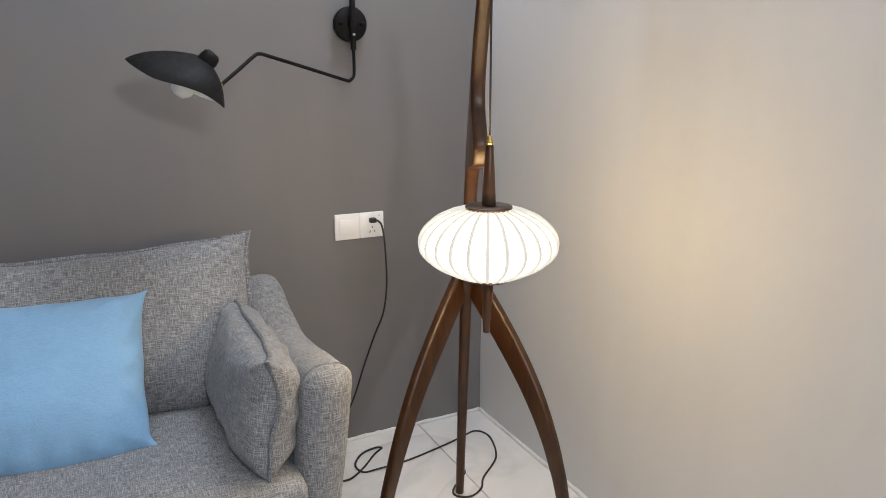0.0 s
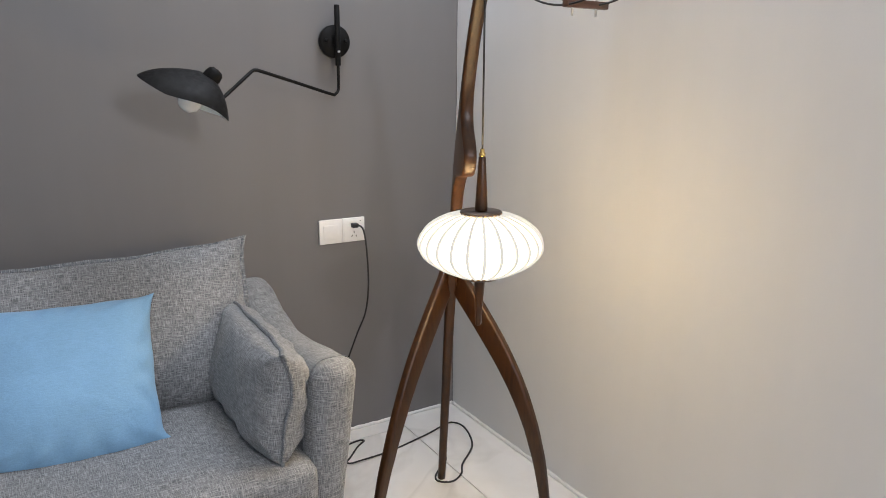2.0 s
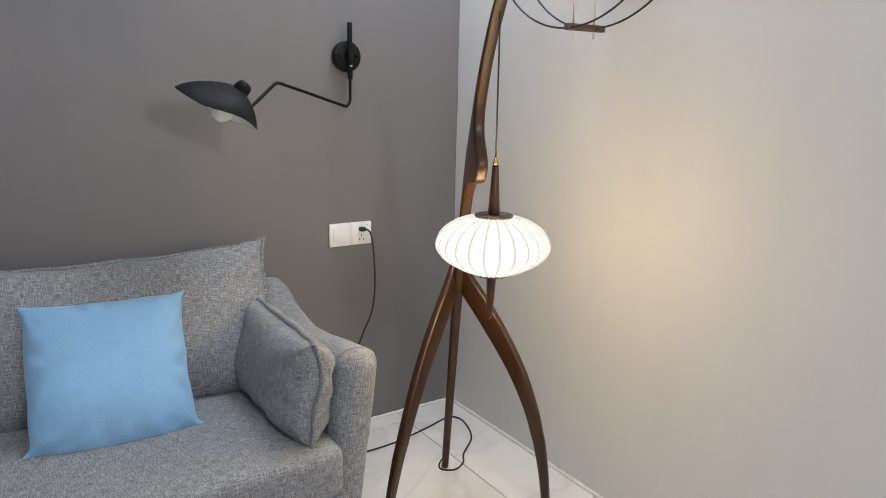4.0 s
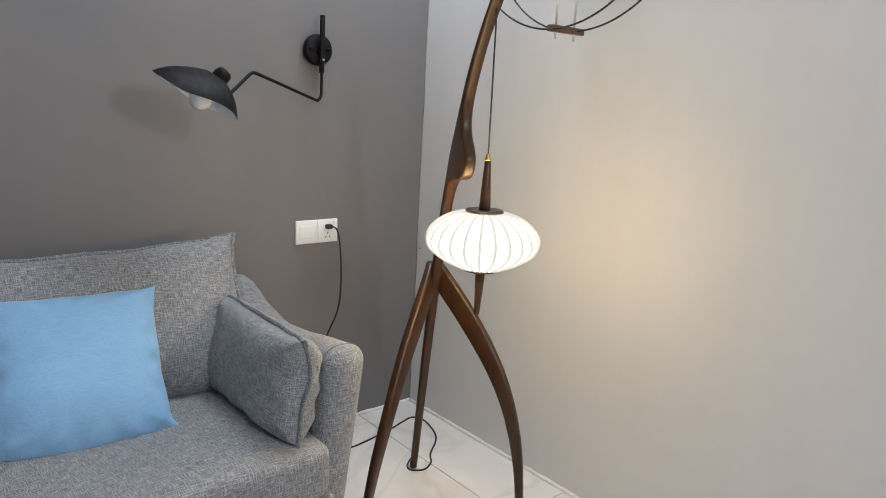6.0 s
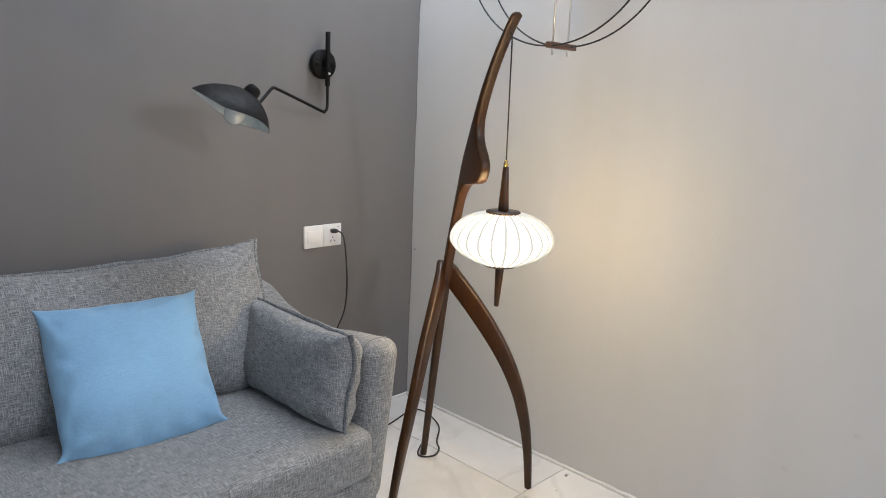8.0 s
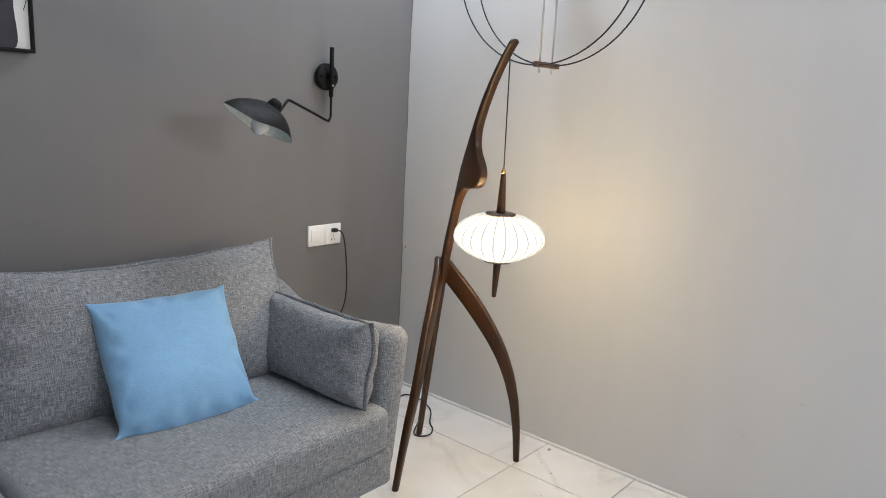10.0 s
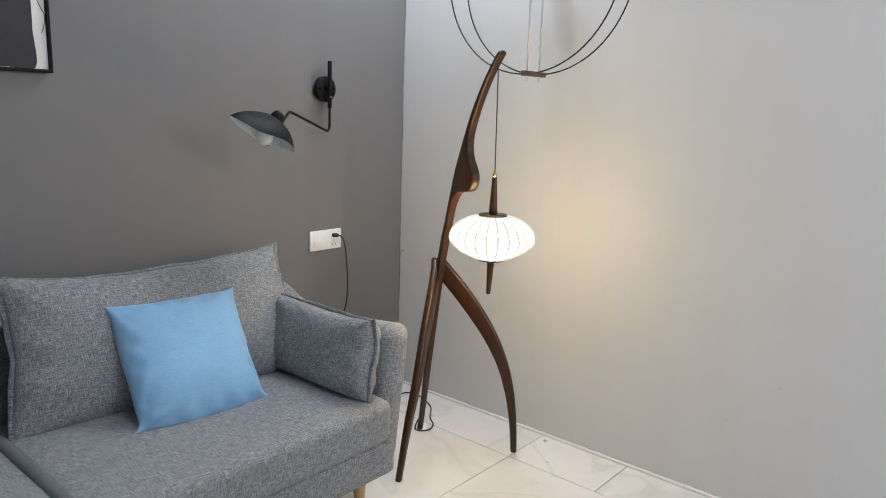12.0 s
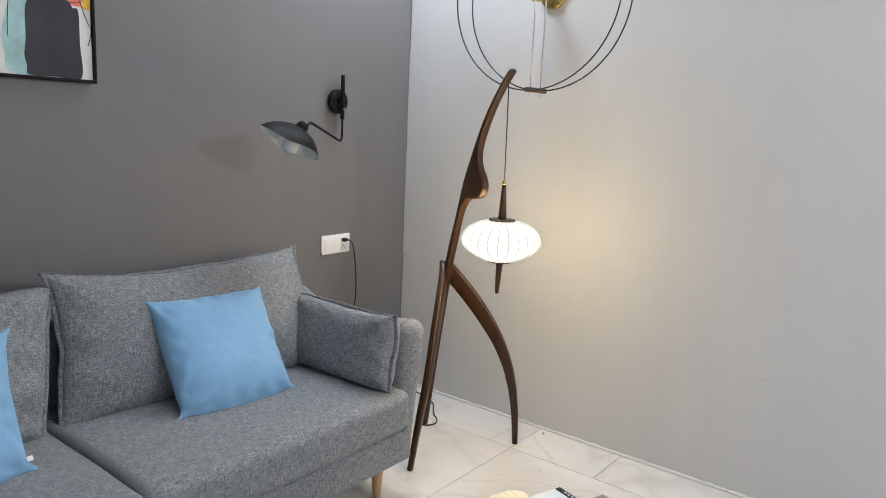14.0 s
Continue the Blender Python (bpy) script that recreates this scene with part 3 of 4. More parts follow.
def basis(o, xa, za):
    """A pose with its x and z axes along the given directions."""
    x = Vector(xa).normalized()
    y = Vector(za).cross(x).normalized()
    z = x.cross(y).normalized()
    m = Matrix.Identity(4)
    for i in range(3):
        m[i][0], m[i][1], m[i][2], m[i][3] = x[i], y[i], z[i], o[i]
    return m


def cushion(name, m, w, h, thick, seed, mat, label, group, piping=True, **extra):
    bm, rim = pillow_mesh(w, h, thick, seed, **extra)
    c = thing(name, m, label, "cushion", group)
    part("cover", bm, mat, c)
    if piping:
        flat = bmesh.new()
        n = len(rim)
        ctr = Vector((0, 0, 0))
        ring = []
        for i, p in enumerate(rim):
            d = (p - ctr)
            d.y = 0
            d.normalize()
            wob = 0.0025 * noise.noise(p * 30 + Vector((seed, 0, 0)))
            q = p + d * (0.012 + wob)
            ring.append([flat.verts.new(p - d * 0.004 + Vector((0, 0.0042, 0))), flat.verts.new(q + Vector((0, 0.0032 + wob, 0))), flat.verts.new(q + Vector((0, -0.0032 + wob, 0))), flat.verts.new(p - d * 0.004 + Vector((0, -0.0042, 0)))])
        for i in range(n):
            A, B = ring[i], ring[(i + 1) % n]
            for k in range(4):
                flat.faces.new((A[k], A[(k + 1) % 4], B[(k + 1) % 4], B[k]))
        part("flange", flat, M_PIPE if mat is M_SOFA else mat, c)
    return c


# back cushions lean on the backrest
up = Vector((0, 0.185, 0.40))
cushion("back_cushion", basis((-1.342, -0.280, 0.634), (1, -0.045, 0), up), 0.905, 0.445, 0.205, 1, M_SOFA, "grey melange back cushion with a flanged seam", "back cushions", pinch=0.16, tilt=0.35, sides=(0.008, 0.035), ear=0.03, power=2.7, wrinkle=0.007, twist=0.018, full=0.52, sag=0.08, foot=-0.03, lean_l=0.042)
cushion("back_cushion", basis((-2.325, -0.275, 0.618), (1, -0.01, 0), up), 0.93, 0.42, 0.225, 2, M_SOFA, "grey melange back cushion with a flanged seam", "back cushions", pinch=0.05, sides=(-0.03, 0.012), ear=0.02, power=2.7, wrinkle=0.014, full=0.50, sag=0.08, foot=-0.03, lean_r=0.05)
# side cushion against the arm
cushion("side_cushion", basis((-0.966, -0.575, 0.556), (0.02, -1, 0.0), (0.045, 0, 0.25)), 0.50, 0.25, 0.148, 3, M_SOFA, "small grey melange cushion leaning on the armrest", "side cushions", pinch=0.035, power=3.6, wrinkle=0.007, wave=0.012, full=0.34, kink=0.006, tip=-0.046, lift=0.014)
# blue pillows
cushion("throw_pillow", basis((-1.372, -0.449, 0.591), (0.408, -0.034, -0.005), (0.032, 0.218, 0.313)), 0.392, 0.374, 0.150, 4, M_BLUE, "pale blue cotton throw pillow leaning on the back cushion", "throw pillows", False, pinch=0.035, sides=(0.0, 0.075), ear=0.04, wrinkle=0.0075, power=3.2, full=0.50, sag=0.135, foot=0.10, folds=15, sharp=12, n=48)
p2 = cushion("throw_pillow", basis((-2.186, -0.462, 0.592), (0.405, 0.01, 0.0), (0.02, 0.200, 0.315)), 0.385, 0.358, 0.13, 5, M_BLUE, "pale blue cotton throw pillow leaning on the back cushion", "throw pillows", False, pinch=0.035, sides=(-0.03, 0.07), ear=0.10, wrinkle=0.0075, power=2.9, full=0.54, sag=0.135, foot=0.085, folds=15, sharp=12, n=48, lean_r=0.016)
part("care_tag", box((0.172, -0.014, -0.160), (0.188, -0.011, -0.147), 0.001), M_PLASTIC, p2, "small white care tag")


# ---- wall sconce ----
def sconce():
    px, py = -0.494, -0.056
    s = thing("wall_sconce", (px, 0, 1.419), "black swing-arm wall sconce with a hooded shade", "wall lamp")
    inv = Matrix.Translation((-px, 0, -1.419))
    def put(name, bm, mat, parent=s, label=""):
        bm.transform(inv)
        return part(name, bm, mat, parent, label)
    bm = lathe([(0.040, 0.0), (0.040, 0.010), (0.050, 0.011), (0.052, 0.013), (0.052, 0.030), (0.049, 0.034)], 40)
    bm.transform(Matrix.Translation((px + 0.003, 0, 1.417)) @ Matrix.Rotation(radians(90), 4, "X"))
    plate = put("back_plate", bm, M_BLACK)
    for dx in (-0.034, 0.034):
        bm = lathe([(0.0065, 0.0), (0.0065, 0.006), (0.004, 0.009)], 12)
        bm.transform(Matrix.Translation((px + 0.003 + dx, -0.034, 1.419)) @ Matrix.Rotation(radians(90), 4, "X"))
        put("screw", bm, M_BLACK, plate)
    put("bracket", box((px - 0.009, py + 0.004, 1.405), (px + 0.009, -0.030, 1.433), 0.003), M_BLACK)
    put("tube", lathe([(0.0080, 1.340), (0.0088, 1.342), (0.0088, 1.527), (0.0080, 1.529)], 20, (px, py, 0)), M_BLACK)
    bm = lathe([(0.004, 0.0), (0.004, 0.006), (0.002, 0.007)], 10)
    bm.transform(Matrix.Translation((px - 0.001, py - 0.008, 1.384)) @ Matrix.Rotation(radians(90), 4, "X"))
    put("set_screw", bm, M_CHROME, s, "small steel set screw")
    d = Vector((-0.894, -0.448, 0))
    at = lambda k, z: Vector((px, py, 0)) + d * k + Vector((0, 0, z))
    arm = [at(0, 1.345), at(0, 1.285), at(0.003, 1.262), at(0.018, 1.250), at(0.040, 1.2505), at(0.20, 1.2865), at(0.335, 1.3165), at(0.360, 1.3205), at(0.378, 1.315), at(0.435, 1.277), at(0.494, 1.2385)]
    put("arm", tube(catmull(arm, 5), 0.0050, 10), M_BLACK)
    j = at(0.497, 1.237)
    put("joint", tube([j - d * 0.010 + Vector((0, 0, 0.006)), j + d * 0.012 - Vector((0, 0, 0.006))], 0.0065, 12), M_BRASS, s, "brass swivel joint")
    # hood: long axis, across, up
    L = Vector((-0.875, 0.10, 0.475)).normalized()
    U = Vector((0.42, -0.21, 0.87))
    U = (U - L * U.dot(L)).normalized()
    W = L.cross(U)
    O = Vector((-1.050, -0.372, 1.248))
    apex = Vector((-0.985, -0.345, 1.305))
    n, m = 48, 16
    for name, mat, inset in (("hood", M_BLACK, 0.0), ("lining", M_INNER, 0.0018)):
        bm = bmesh.new()
        rows = []
        for i in range(m + 1):
            u = i / m
            ring = []
            for k in range(n):
                a = 2 * math.pi * k / n
                c, sn = math.cos(a), math.sin(a)
                length = 0.118 if c > 0 else 0.120
                width = 0.083 * (1 - 0.22 * max(0, c) ** 3)
                drop = 0.027 * min(0.0, c - 0.40) if sn < 0 else 0.014 + 0.012 * max(0.0, 0.3 - c)
                rim = O + L * (length * c) + W * (width * math.copysign(abs(sn) ** 0.75, sn)) - U * (drop * sn * sn)
                start = apex + (L * c + W * sn) * 0.022
                mid = rim.lerp(start, 0.42) + U * (0.016 + 0.006 * (1 - c) * 0.5) + (rim - O).normalized() * (0.006 + 0.012 * sn * sn) + L * 0.012 * max(0.0, c) ** 3
                p = start * (1 - u) ** 2 + mid * 2 * u * (1 - u) + rim * u * u
                if inset:
                    p = p + (O - p).normalized() * inset * (1.0 if u < 0.97 else 0.4)
                ring.append(bm.verts.new(p))
            rows.append(ring)
        for A, B in zip(rows, rows[1:]):
            for k in range(n):
                bm.faces.new((A[k], A[(k + 1) % n], B[(k + 1) % n], B[k]))
        bm.faces.new(rows[0])
        put(name, bm, mat)
    bm = lathe([(0.021, 0.0), (0.0225, 0.010), (0.0230, 0.022), (0.0205, 0.034), (0.014, 0.041), (0.0, 0.043)], 24)
    bm.transform(Matrix.Translation(apex + Vector((0.010, 0.0, -0.004)) - U * 0.016) @ (U + L * -0.25).to_track_quat("Z", "Y").to_matrix().to_4x4())
    put("knob", bm, M_BLACK)
    bd = (O - U * 0.006 - apex).normalized()
    bm = lathe([(0.0, -0.030), (0.018, -0.025), (0.028, -0.010), (0.030, 0.003), (0.024, 0.020), (0.014, 0.036), (0.013, 0.055)], 24)
    bm.transform(Matrix.Translation((-1.033, -0.365, 1.241)) @ (-bd).to_track_quat("Z", "Y").to_matrix().to_4x4())
    put("bulb", bm, M_BULB, s, "clear frosted glass bulb")
    return s


sconce()


# ---- switch, socket and the lamp's cable ----
def plate_device(name, x0, label, category):
    d = thing(name, (x0, 0, 0.778), label, category)
    part("plate", box((0, -0.0095, -0.043), (0.0855, 0, 0.043), 0.0025), M_PLASTIC, d)
    return d


sw = plate_device("light_switch", -0.5595, "white square rocker switch on the dark wall", "switch")
part("rocker", box((0.014, -0.0125, -0.024), (0.0715, -0.0085, 0.024), 0.0018), M_PLASTIC, sw)
so = plate_device("power_socket", -0.4735, "white square wall socket with five slots", "socket")
part("face", box((0.006, -0.0108, -0.037), (0.0795, -0.0085, 0.037), 0.0008), M_PLASTIC, so)
for cx, cz, ang in ((0.043, -0.008, 0), (0.035, -0.022, 28), (0.051, -0.022, -28), (0.037, 0.020, 0), (0.049, 0.020, 0)):
    bm = box((-0.0011, -0.0006, -0.0042), (0.0011, 0.0006, 0.0042))
    bm.transform(Matrix.Translation((cx, -0.0112, cz)) @ Matrix.Rotation(radians(ang), 4, "Y"))
    part("slot", bm, M_SLOT, so)
part("indicator", box((0.066, -0.0112, 0.030), (0.071, -0.0102, 0.032)), M_SLOT, so)

cable = thing("power_cable", (-0.43, -0.02, 0.795), "black power cable plugged in and trailing over the floor", "cable")


def rel(pts):
    o = Vector((-0.43, -0.02, 0.795))
    return [Vector(p) - o for p in pts]


bm = box((-0.444, -0.034, 0.788), (-0.421, -0.0115, 0.804), 0.004)
bm.transform(Matrix.Translation((0.43, 0.02, -0.795)))
part("plug", bm, M_BLACKCORD, cable, "black moulded plug")
run = [(-0.420, -0.026, 0.796), (-0.412, -0.050, 0.782), (-0.408, -0.066, 0.715), (-0.410, -0.080, 0.590), (-0.427, -0.088, 0.493), (-0.456, -0.076, 0.412), (-0.486, -0.052, 0.304), (-0.525, -0.025, 0.16),
       (-0.60, -0.04, 0.05), (-0.68, -0.10, 0.004), (-0.70, -0.20, 0.004), (-0.63, -0.245, 0.004), (-0.56, -0.205, 0.004), (-0.49, -0.135, 0.004), (-0.452, -0.108, 0.004), (-0.475, -0.097, 0.004), (-0.53, -0.115, 0.004), (-0.572, -0.17, 0.004),
       (-0.565, -0.222, 0.004), (-0.520, -0.232, 0.007), (-0.397, -0.221, 0.004), (-0.236, -0.185, 0.004), (-0.155, -0.160, 0.004), (-0.098, -0.150, 0.004), (-0.077, -0.21, 0.004), (-0.125, -0.335, 0.004),
       (-0.225, -0.425, 0.004), (-0.262, -0.475, 0.004), (-0.312, -0.500, 0.004), (-0.352, -0.478, 0.004), (-0.348, -0.448, 0.006), (-0.316, -0.436, 0.030), (-0.306, -0.446, 0.055), (-0.322, -0.462, 0.085)]
part("cord", tube(catmull(rel(run), 8), 0.0032, 8), M_BLACKCORD, cable)


# ---- framed picture ----
def picture():
    x1, z0, w, h = -1.547, 1.415, 0.50, 0.70
    p = thing("framed_picture", (x1 - w, 0, z0), "abstract painting of dark and bright patches in a black frame", "picture")
    t = 0.010
    for lo, hi in (((0, -0.032, 0), (w, -0.004, t)), ((0, -0.032, h - t), (w, -0.004, h)), ((0, -0.032, t), (t, -0.004, h - t)), ((w - t, -0.032, t), (w, -0.004, h - t))):
        part("frame", box(lo, hi, 0.0015), M_BLACK, p)
    part("canvas", box((t, -0.022, t), (w - t, -0.006, h - t)), M_CANVAS, p, "white canvas", False)
    def patch(name, pts, mat, lift):
        bm = bmesh.new()
        c = catmull([(a, 0, b) for a, b in pts], 5, True)
        a = [bm.verts.new((q.x, -0.022 - lift, q.z)) for q in c]
        b = [bm.verts.new((q.x, -0.0215, q.z)) for q in c]
        bm.faces.new(a)
        for i in range(len(a)):
            bm.faces.new((a[i], b[i], b[(i + 1) % len(a)], a[(i + 1) % len(a)]))
        part(name, bm, mat, p, "", False)
    patch("teal_patch", [(0.245, 0.02), (0.238, 0.07), (0.232, 0.12), (0.246, 0.19), (0.262, 0.225), (0.300, 0.23), (0.310, 0.12), (0.308, 0.02)], M_TEAL, 0.0008)
    patch("dark_patch", [(0.302, 0.013), (0.296, 0.04), (0.290, 0.07), (0.296, 0.12), (0.298, 0.20), (0.312, 0.235), (0.345, 0.245), (0.415, 0.245), (0.435, 0.225), (0.452, 0.215), (0.453, 0.12), (0.454, 0.014), (0.38, 0.012)], M_INK, 0.0016)
    patch("coral_patch", [(0.41, 0.245), (0.43, 0.232), (0.465, 0.238), (0.472, 0.30), (0.42, 0.31)], M_RED, 0.0012)
    patch("yellow_patch", [(0.462, 0.236), (0.488, 0.228), (0.489, 0.29), (0.47, 0.30)], M_YELLOW, 0.0020)
    for line in ([(0.258, 0.28), (0.252, 0.20), (0.248, 0.15), (0.248, 0.118)], [(0.455, 0.255), (0.468, 0.215), (0.480, 0.185), (0.489, 0.165), (0.486, 0.14), (0.478, 0.115)], [(0.36, 0.25), (0.41, 0.24), (0.46, 0.245), (0.488, 0.275)]):
        part("line", tube(catmull([(a, -0.0232, b) for a, b in line], 5), 0.0011, 5), M_INK, p)
    return p


picture()


# ---- ring wall lamp on the pale wall ----
def ring_lamp():
    y0, zb, R = -0.79, 1.494, 0.375
    o = Vector((0, y0, zb + R))
    s = thing("ring_wall_lamp", o, "wall lamp with two black wire rings and brass hub", "wall lamp")
    def put(name, bm, mat, parent=s, label=""):
        bm.transform(Matrix.Translation(-o))
        return part(name, bm, mat, parent, label)
    for x, r in ((-0.168, R + 0.004), (-0.064, R)):
        pts = [(x, y0 + r * math.sin(a), zb + R - r * math.cos(a)) for a in [2 * math.pi * k / 96 for k in range(96)]]
        put("wire_ring", tube(pts, 0.0029, 8, True), M_BLACKCORD)
    put("wood_block", box((-0.174, y0 - 0.011, zb - 0.010), (-0.030, y0 + 0.011, zb + 0.009), 0.0025), M_BLOCK, s, "small reddish wooden block")
    put("wood_block", box((-0.174, y0 - 0.011, zb + 2 * R - 0.009), (-0.030, y0 + 0.011, zb + 2 * R + 0.010), 0.0025), M_BLOCK, s, "small reddish wooden block")
    for x in (-0.148, -0.066):
        put("rod", tube([(x, y0, zb - 0.030), (x, y0, zb + 2 * R + 0.03)], 0.0030, 10), M_CHROME)
    hub = lathe([(0.0, -0.028), (0.018, -0.026), (0.030, -0.016), (0.034, 0.0), (0.034, 0.03), (0.028, 0.05), (0.0, 0.055)], 32, (-0.118, y0 + 0.014, zb + R + 0.002))
    put("hub", hub, M_BRASS, s, "rounded brass hub")
    put("hub_arm", tube([(-0.118, y0, zb + R + 0.02), (-0.004, y0, zb + R + 0.02)], 0.012, 14), M_BRASS)
    bm = lathe([(0.028, 0.0), (0.030, 0.003), (0.028, 0.02), (0.018, 0.026)], 24)
    bm.transform(Matrix.Translation((-0.118, y0 - 0.026, zb + R + 0.004)) @ Matrix.Rotation(radians(80), 4, "X"))
    put("lamp_holder", bm, M_BRASS)
    bm = lathe([(0.058, 0.0), (0.06, 0.003), (0.06, 0.014), (0.056, 0.018)], 32)
    bm.transform(Matrix.Translation((0, y0, zb + R + 0.02)) @ Matrix.Rotation(radians(-90), 4, "Y"))
    put("wall_plate", bm, M_BRASS)
    return s


ring_lamp()


# ---- coffee table with its things ----
M_TABLE = mat_wood("pale_table_wood", (0.40, 0.30, 0.20), (0.55, 0.44, 0.31), 0.4)
M_COVER = mat_plain("white_book_cover", (0.72, 0.74, 0.78), 0.35, 0, 0.03)
M_GREY = mat_plain("grey_book_cover", (0.23, 0.22, 0.22), 0.4, 0, 0.1)
M_PAPER = mat_plain("page_edges", (0.74, 0.72, 0.66), 0.8, 0, 0.1, 300)
M_WARMGLOW = mat_glow("lit_small_shade", (1.0, 0.80, 0.48), 0.10, (0.80, 0.69, 0.46))
TZ = 0.42
table = thing("coffee_table", (-1.62, -2.0, 0), "low pale wooden coffee table in front of the sofa", "coffee table")
part("tabletop", box((-0.33, -0.40, TZ - 0.03), (0.34, 0.465, TZ), 0.006), M_TABLE, table)
for sx in (-0.28, 0.35):
    for sy in (-0.35, 0.35):
        part("leg", lathe([(0.014, 0.0), (0.016, 0.003), (0.022, TZ - 0.03)], 16, (sx, sy, 0)), M_TABLE, table)


def book(m, w, d, h, cover, label):
    b = thing("book", m, label, "book", "books on the coffee table")
    part("cover", box((0, 0, h - 0.003), (w, d, h), 0.001), cover, b)
    part("cover", box((0, 0, 0), (w, d, 0.003), 0.001), cover, b)
    part("spine", box((0, d - 0.003, 0.003), (w, d, h - 0.003)), cover, b)
    part("pages", box((0.004, 0.004, 0.003), (w - 0.004, d - 0.004, h - 0.003)), M_PAPER, b)
    return b


book(pose(-1.340, -1.875, TZ + 0.002, 0, 0, -17), 0.15, 0.25, 0.022, M_GREY, "grey-covered book lying on the coffee table")
top_book = book(pose(-1.372, -1.768, TZ + 0.026, 0, 0, -18), 0.115, 0.22, 0.014, M_COVER, "white magazine with a dark band lying on a book")
part("band", box((0.098, 0.003, 0.0142), (0.114, 0.217, 0.0150)), M_SLOT, top_book, "dark printed band")
for k in range(4):
    part("print_bar", box((0.103, 0.15 + 0.012 * k, 0.0152), (0.109, 0.157 + 0.012 * k, 0.0156)), M_COVER, top_book)


def small_shade():
    s = thing("table_lantern", (-1.365, -1.575, TZ), "small pale yellow ribbed lantern lying on the table", "lantern")
    bm = bmesh.new()
    n, m = 48, 70
    rows = []
    for i in range(m + 1):
        f = -1 + 2 * i / m
        ring = []
        for k in range(n):
            a = 2 * math.pi * k / n
            r = 0.042 * max(0.03, math.cos(f * math.pi / 2 * 0.97)) ** 0.5 * (1 + 0.022 * math.sin(34 * f + 2 * math.sin(a)))
            ring.append(bm.verts.new((f * 0.115, r * math.cos(a), 0.042 + r * math.sin(a))))
        rows.append(ring)
    for A, B in zip(rows, rows[1:]):
        for k in range(n):
            bm.faces.new((A[k], A[(k + 1) % n], B[(k + 1) % n], B[k]))
    bm.faces.new(rows[0])
    bm.faces.new(rows[-1])
    part("skin", bm, M_WARMGLOW, s)
    s.matrix_basis = pose(-1.415, -1.552, TZ, 0, 0, -4)


small_shade()


# ---- marks on floor and wall ----
def speck(name, at, r, seed, label, flat_axis="z", mat=None):
    rnd = random.Random(seed)
    bm = bmesh.new()
    ring = []
    for k in range(11):
        a = 2 * math.pi * k / 11
        q = r * rnd.uniform(0.5, 1.1)
        ring.append((q * math.cos(a), q * 0.7 * math.sin(a)))
    lift = 0.0006
    top = [bm.verts.new((x, y, lift) if flat_axis == "z" else (-lift, x, y)) for x, y in ring]
    low = [bm.verts.new((x, y, 0.0) if flat_axis == "z" else (0.0, x, y)) for x, y in ring]
    bm.faces.new(top)
    for k in range(11):
        bm.faces.new((top[k], low[k], low[(k + 1) % 11], top[(k + 1) % 11]))
    ob = part(name, bm, mat or M_SPECK, None, "", False)
    ob.location = at
    return tagged(ob, label, "stain", "stains")


M_SPECK = mat_plain("grey_dirt", (0.26, 0.25, 0.235), 0.9, 0, 0.4, 300)
speck("stain", (-0.045, -0.912, 0.0002), 0.013, 1, "small grey dirt stain on the pale floor tile")
speck("stain", (-0.20, -1.02, 0.0002), 0.005, 2, "small grey dirt stain on the pale floor tile")
speck("stain", (-0.16, -0.95, 0.0002), 0.004, 3, "small grey dirt stain on the pale floor tile")
speck("stain", (-0.36, -1.08, 0.0002), 0.004, 4, "small grey dirt stain on the pale floor tile")
M_SCUFF = mat_plain("grey_scuff", (0.565, 0.563, 0.56), 0.7, 0, 0.05, 90)
speck("scuff", (-0.0002, -1.612, 0.306), 0.016, 7, "faint grey scuff on the pale wall", "x", M_SCUFF)
speck("scuff", (-0.0002, -1.775, 0.470), 0.014, 9, "faint grey scuff on the pale wall", "x", M_SCUFF)
speck("scuff", (-0.0002, -1.60, 0.272), 0.008, 12, "faint grey scuff on the pale wall", "x", M_SCUFF)
speck("chip", (-0.0002, -0.021, 0.673), 0.006, 5, "small dark paint chip on the pale wall", "x")



def crack(y0, y1, seed):
    """A thin dark break in the sealant along the pale wall."""
    rnd = random.Random(seed)
    n = 9
    pts = [(-0.0075 + 0.0012 * rnd.uniform(-1, 1), y0 + (y1 - y0) * i / n, 0.0058 + 0.0012 * rnd.uniform(-1, 1)) for i in range(n + 1)]
    size = [0.0006 + 0.0013 * rnd.random() for _ in range(n + 1)]
    return tagged(part("crack", tube(pts, lambda t: size[int(t * n)], 5), M_SPECK), "thin dark crack in the white floor sealant", "crack", "cracks")


crack(-1.285, -1.335, 1)
crack(-1.665, -1.735, 2)
crack(-0.17, -0.245, 3)

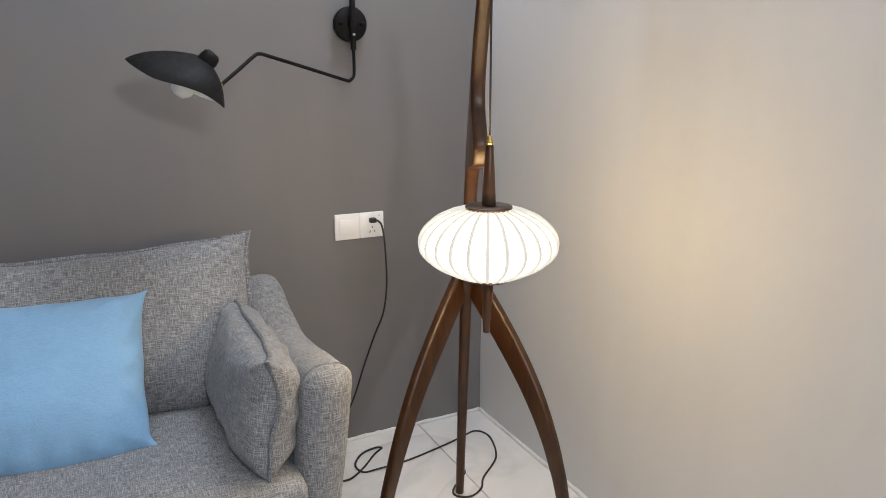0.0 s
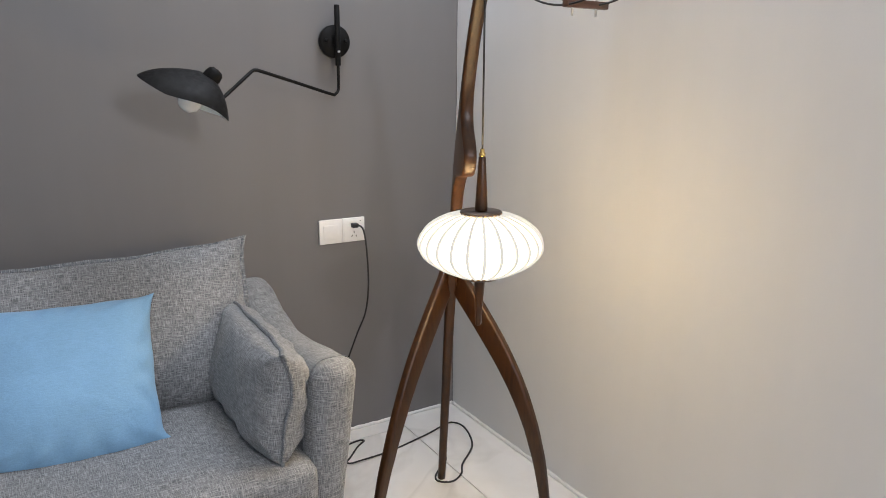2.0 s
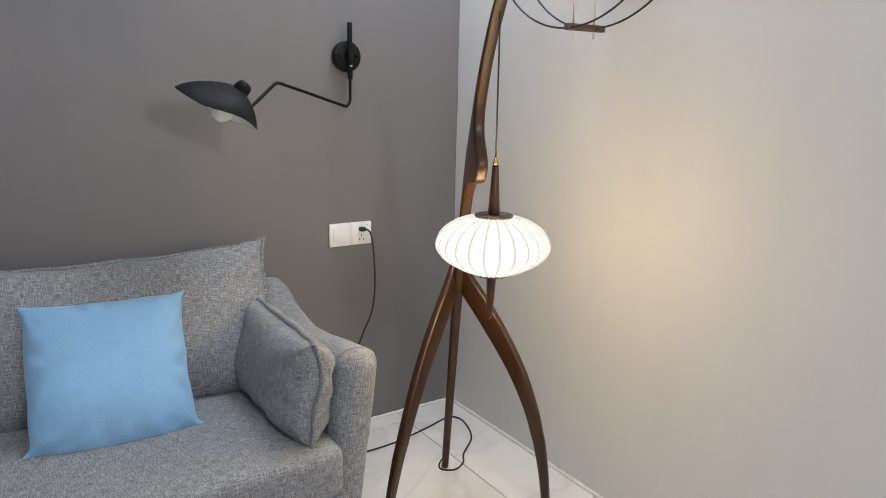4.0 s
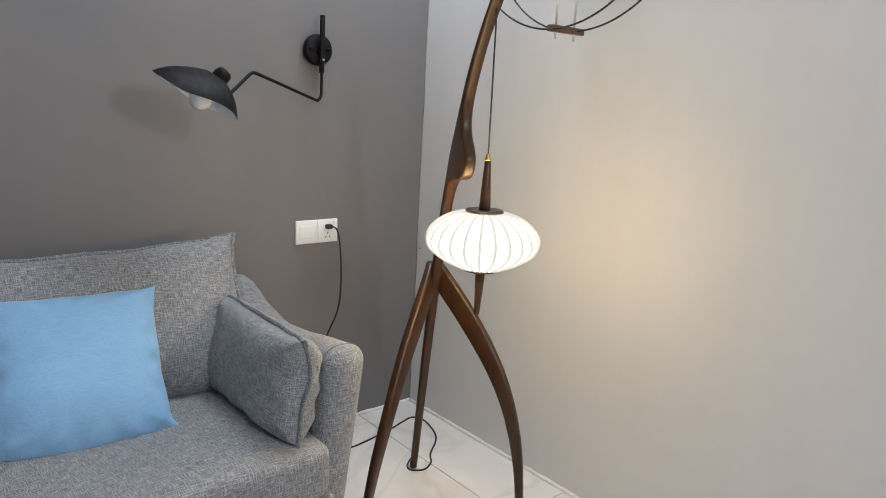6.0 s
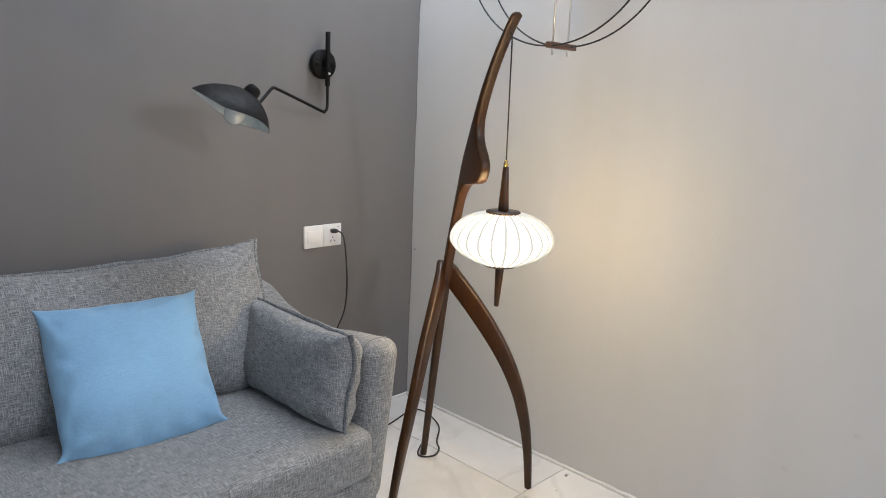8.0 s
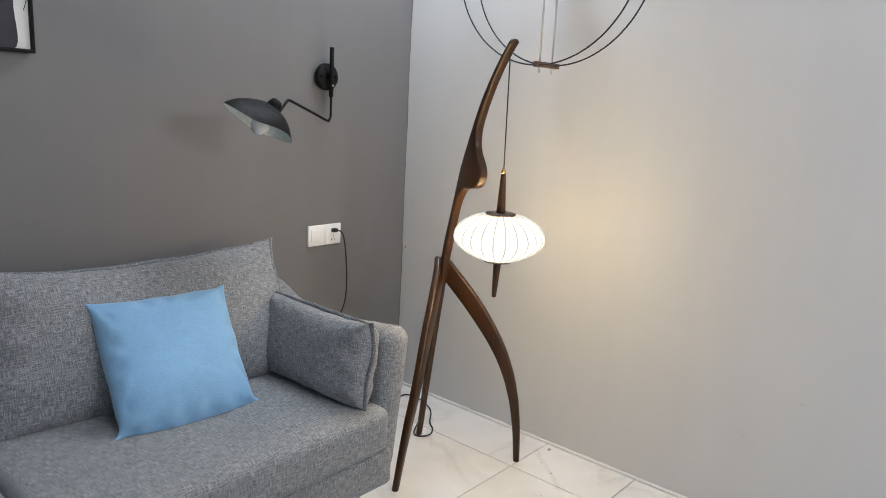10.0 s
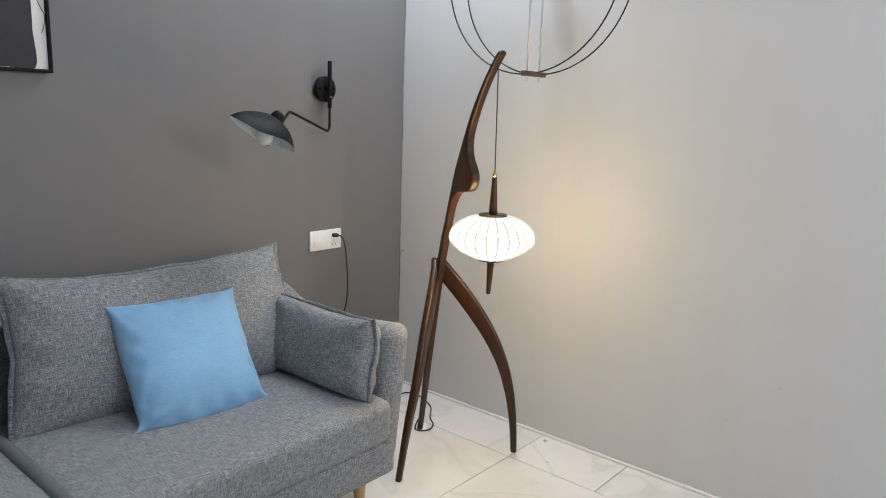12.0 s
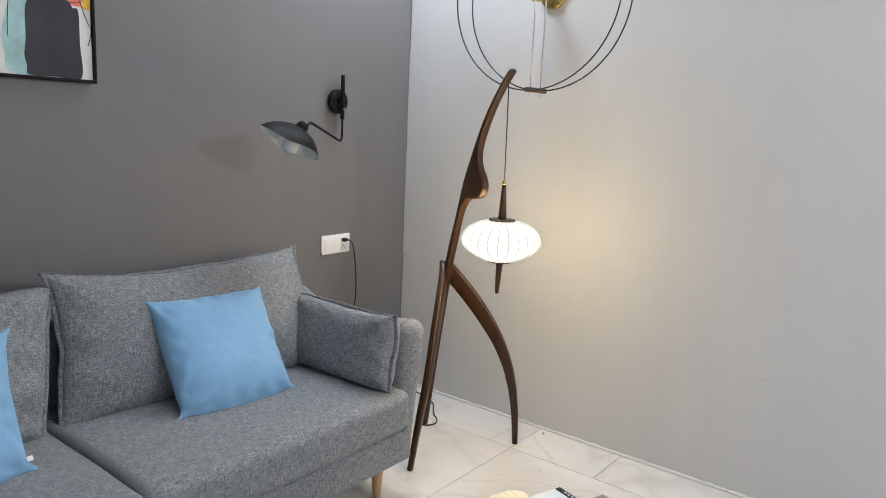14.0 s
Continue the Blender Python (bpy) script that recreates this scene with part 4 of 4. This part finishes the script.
# ---- ceiling fixtures out of view, added for the lamps above ----
M_DIFF = mat_glow("fill_panel_glow", (1.0, 0.96, 0.9), 1.0)
# this panel and its glowing diffuser are added for the corner fill
panel = thing("added_ceiling_panel", (-0.39, -0.50, H), "unseen square white ceiling panel added as fill light", "ceiling light")
part("frame", box((-0.34, -0.34, -0.035), (0.34, 0.34, 0), 0.004), M_PLASTIC, panel)
part("diffuser", box((-0.31, -0.31, -0.038), (0.31, 0.31, -0.034)), M_DIFF, panel)
# assumed pendant, out of view, to carry the key light
pend = thing("assumed_pendant", (-1.03, -3.70, H), "unseen pendant lamp assumed for the key light, black socket on a black cord", "pendant lamp")
part("canopy", lathe([(0.0, -0.03), (0.04, -0.028), (0.055, 0.0)], 24), M_BLACK, pend)
part("cord", tube([(0, 0, -0.02), (0, 0, -0.66)], 0.003, 8), M_BLACKCORD, pend)
part("socket", lathe([(0.02, -0.72), (0.022, -0.66), (0.012, -0.64)], 20), M_BLACK, pend)
# added ring for the seat fill spot, out of view
down = thing("downlight", (-1.60, -1.12, H), "unseen round ceiling downlight added to brighten the seats", "downlight")
part("trim_ring", lathe([(0.045, -0.02), (0.055, -0.018), (0.058, 0.0), (0.046, 0.0)], 32), M_PLASTIC, down)

# ---- floor tiles, each a piece ----
xs = [0.0, -0.265, -1.065, -1.865, -2.665, -3.465, -4.265, X0]
ys_main = [0.0, -0.080, -0.880, -1.680, -2.480, -3.280, -4.080, -4.880, Y0]
ys_wall = [0.0, -0.878, -1.264, -2.064, -2.864, -3.664, -4.464, Y0]
tile_meshes = {}


def tile(xa, xb, ya, yb):
    g = 0.0017
    w, d = round(xb - xa - 2 * g, 4), round(yb - ya - 2 * g, 4)
    if (w, d) not in tile_meshes:
        me = bpy.data.meshes.new("tile")
        bm = box((0, 0, -0.01), (w, d, 0), 0.0012, 1)
        bm.to_mesh(me)
        bm.free()
        me.materials.append(M_TILE)
        tile_meshes[w, d] = me
    ob = new("tile", tile_meshes[w, d])
    ob.location = (xa + g, ya + g, 0)
    ob.parent = floor


for i in range(len(xs) - 1):
    ys = ys_wall if i == 0 else ys_main
    for j in range(len(ys) - 1):
        tile(xs[i + 1], xs[i], ys[j + 1], ys[j])
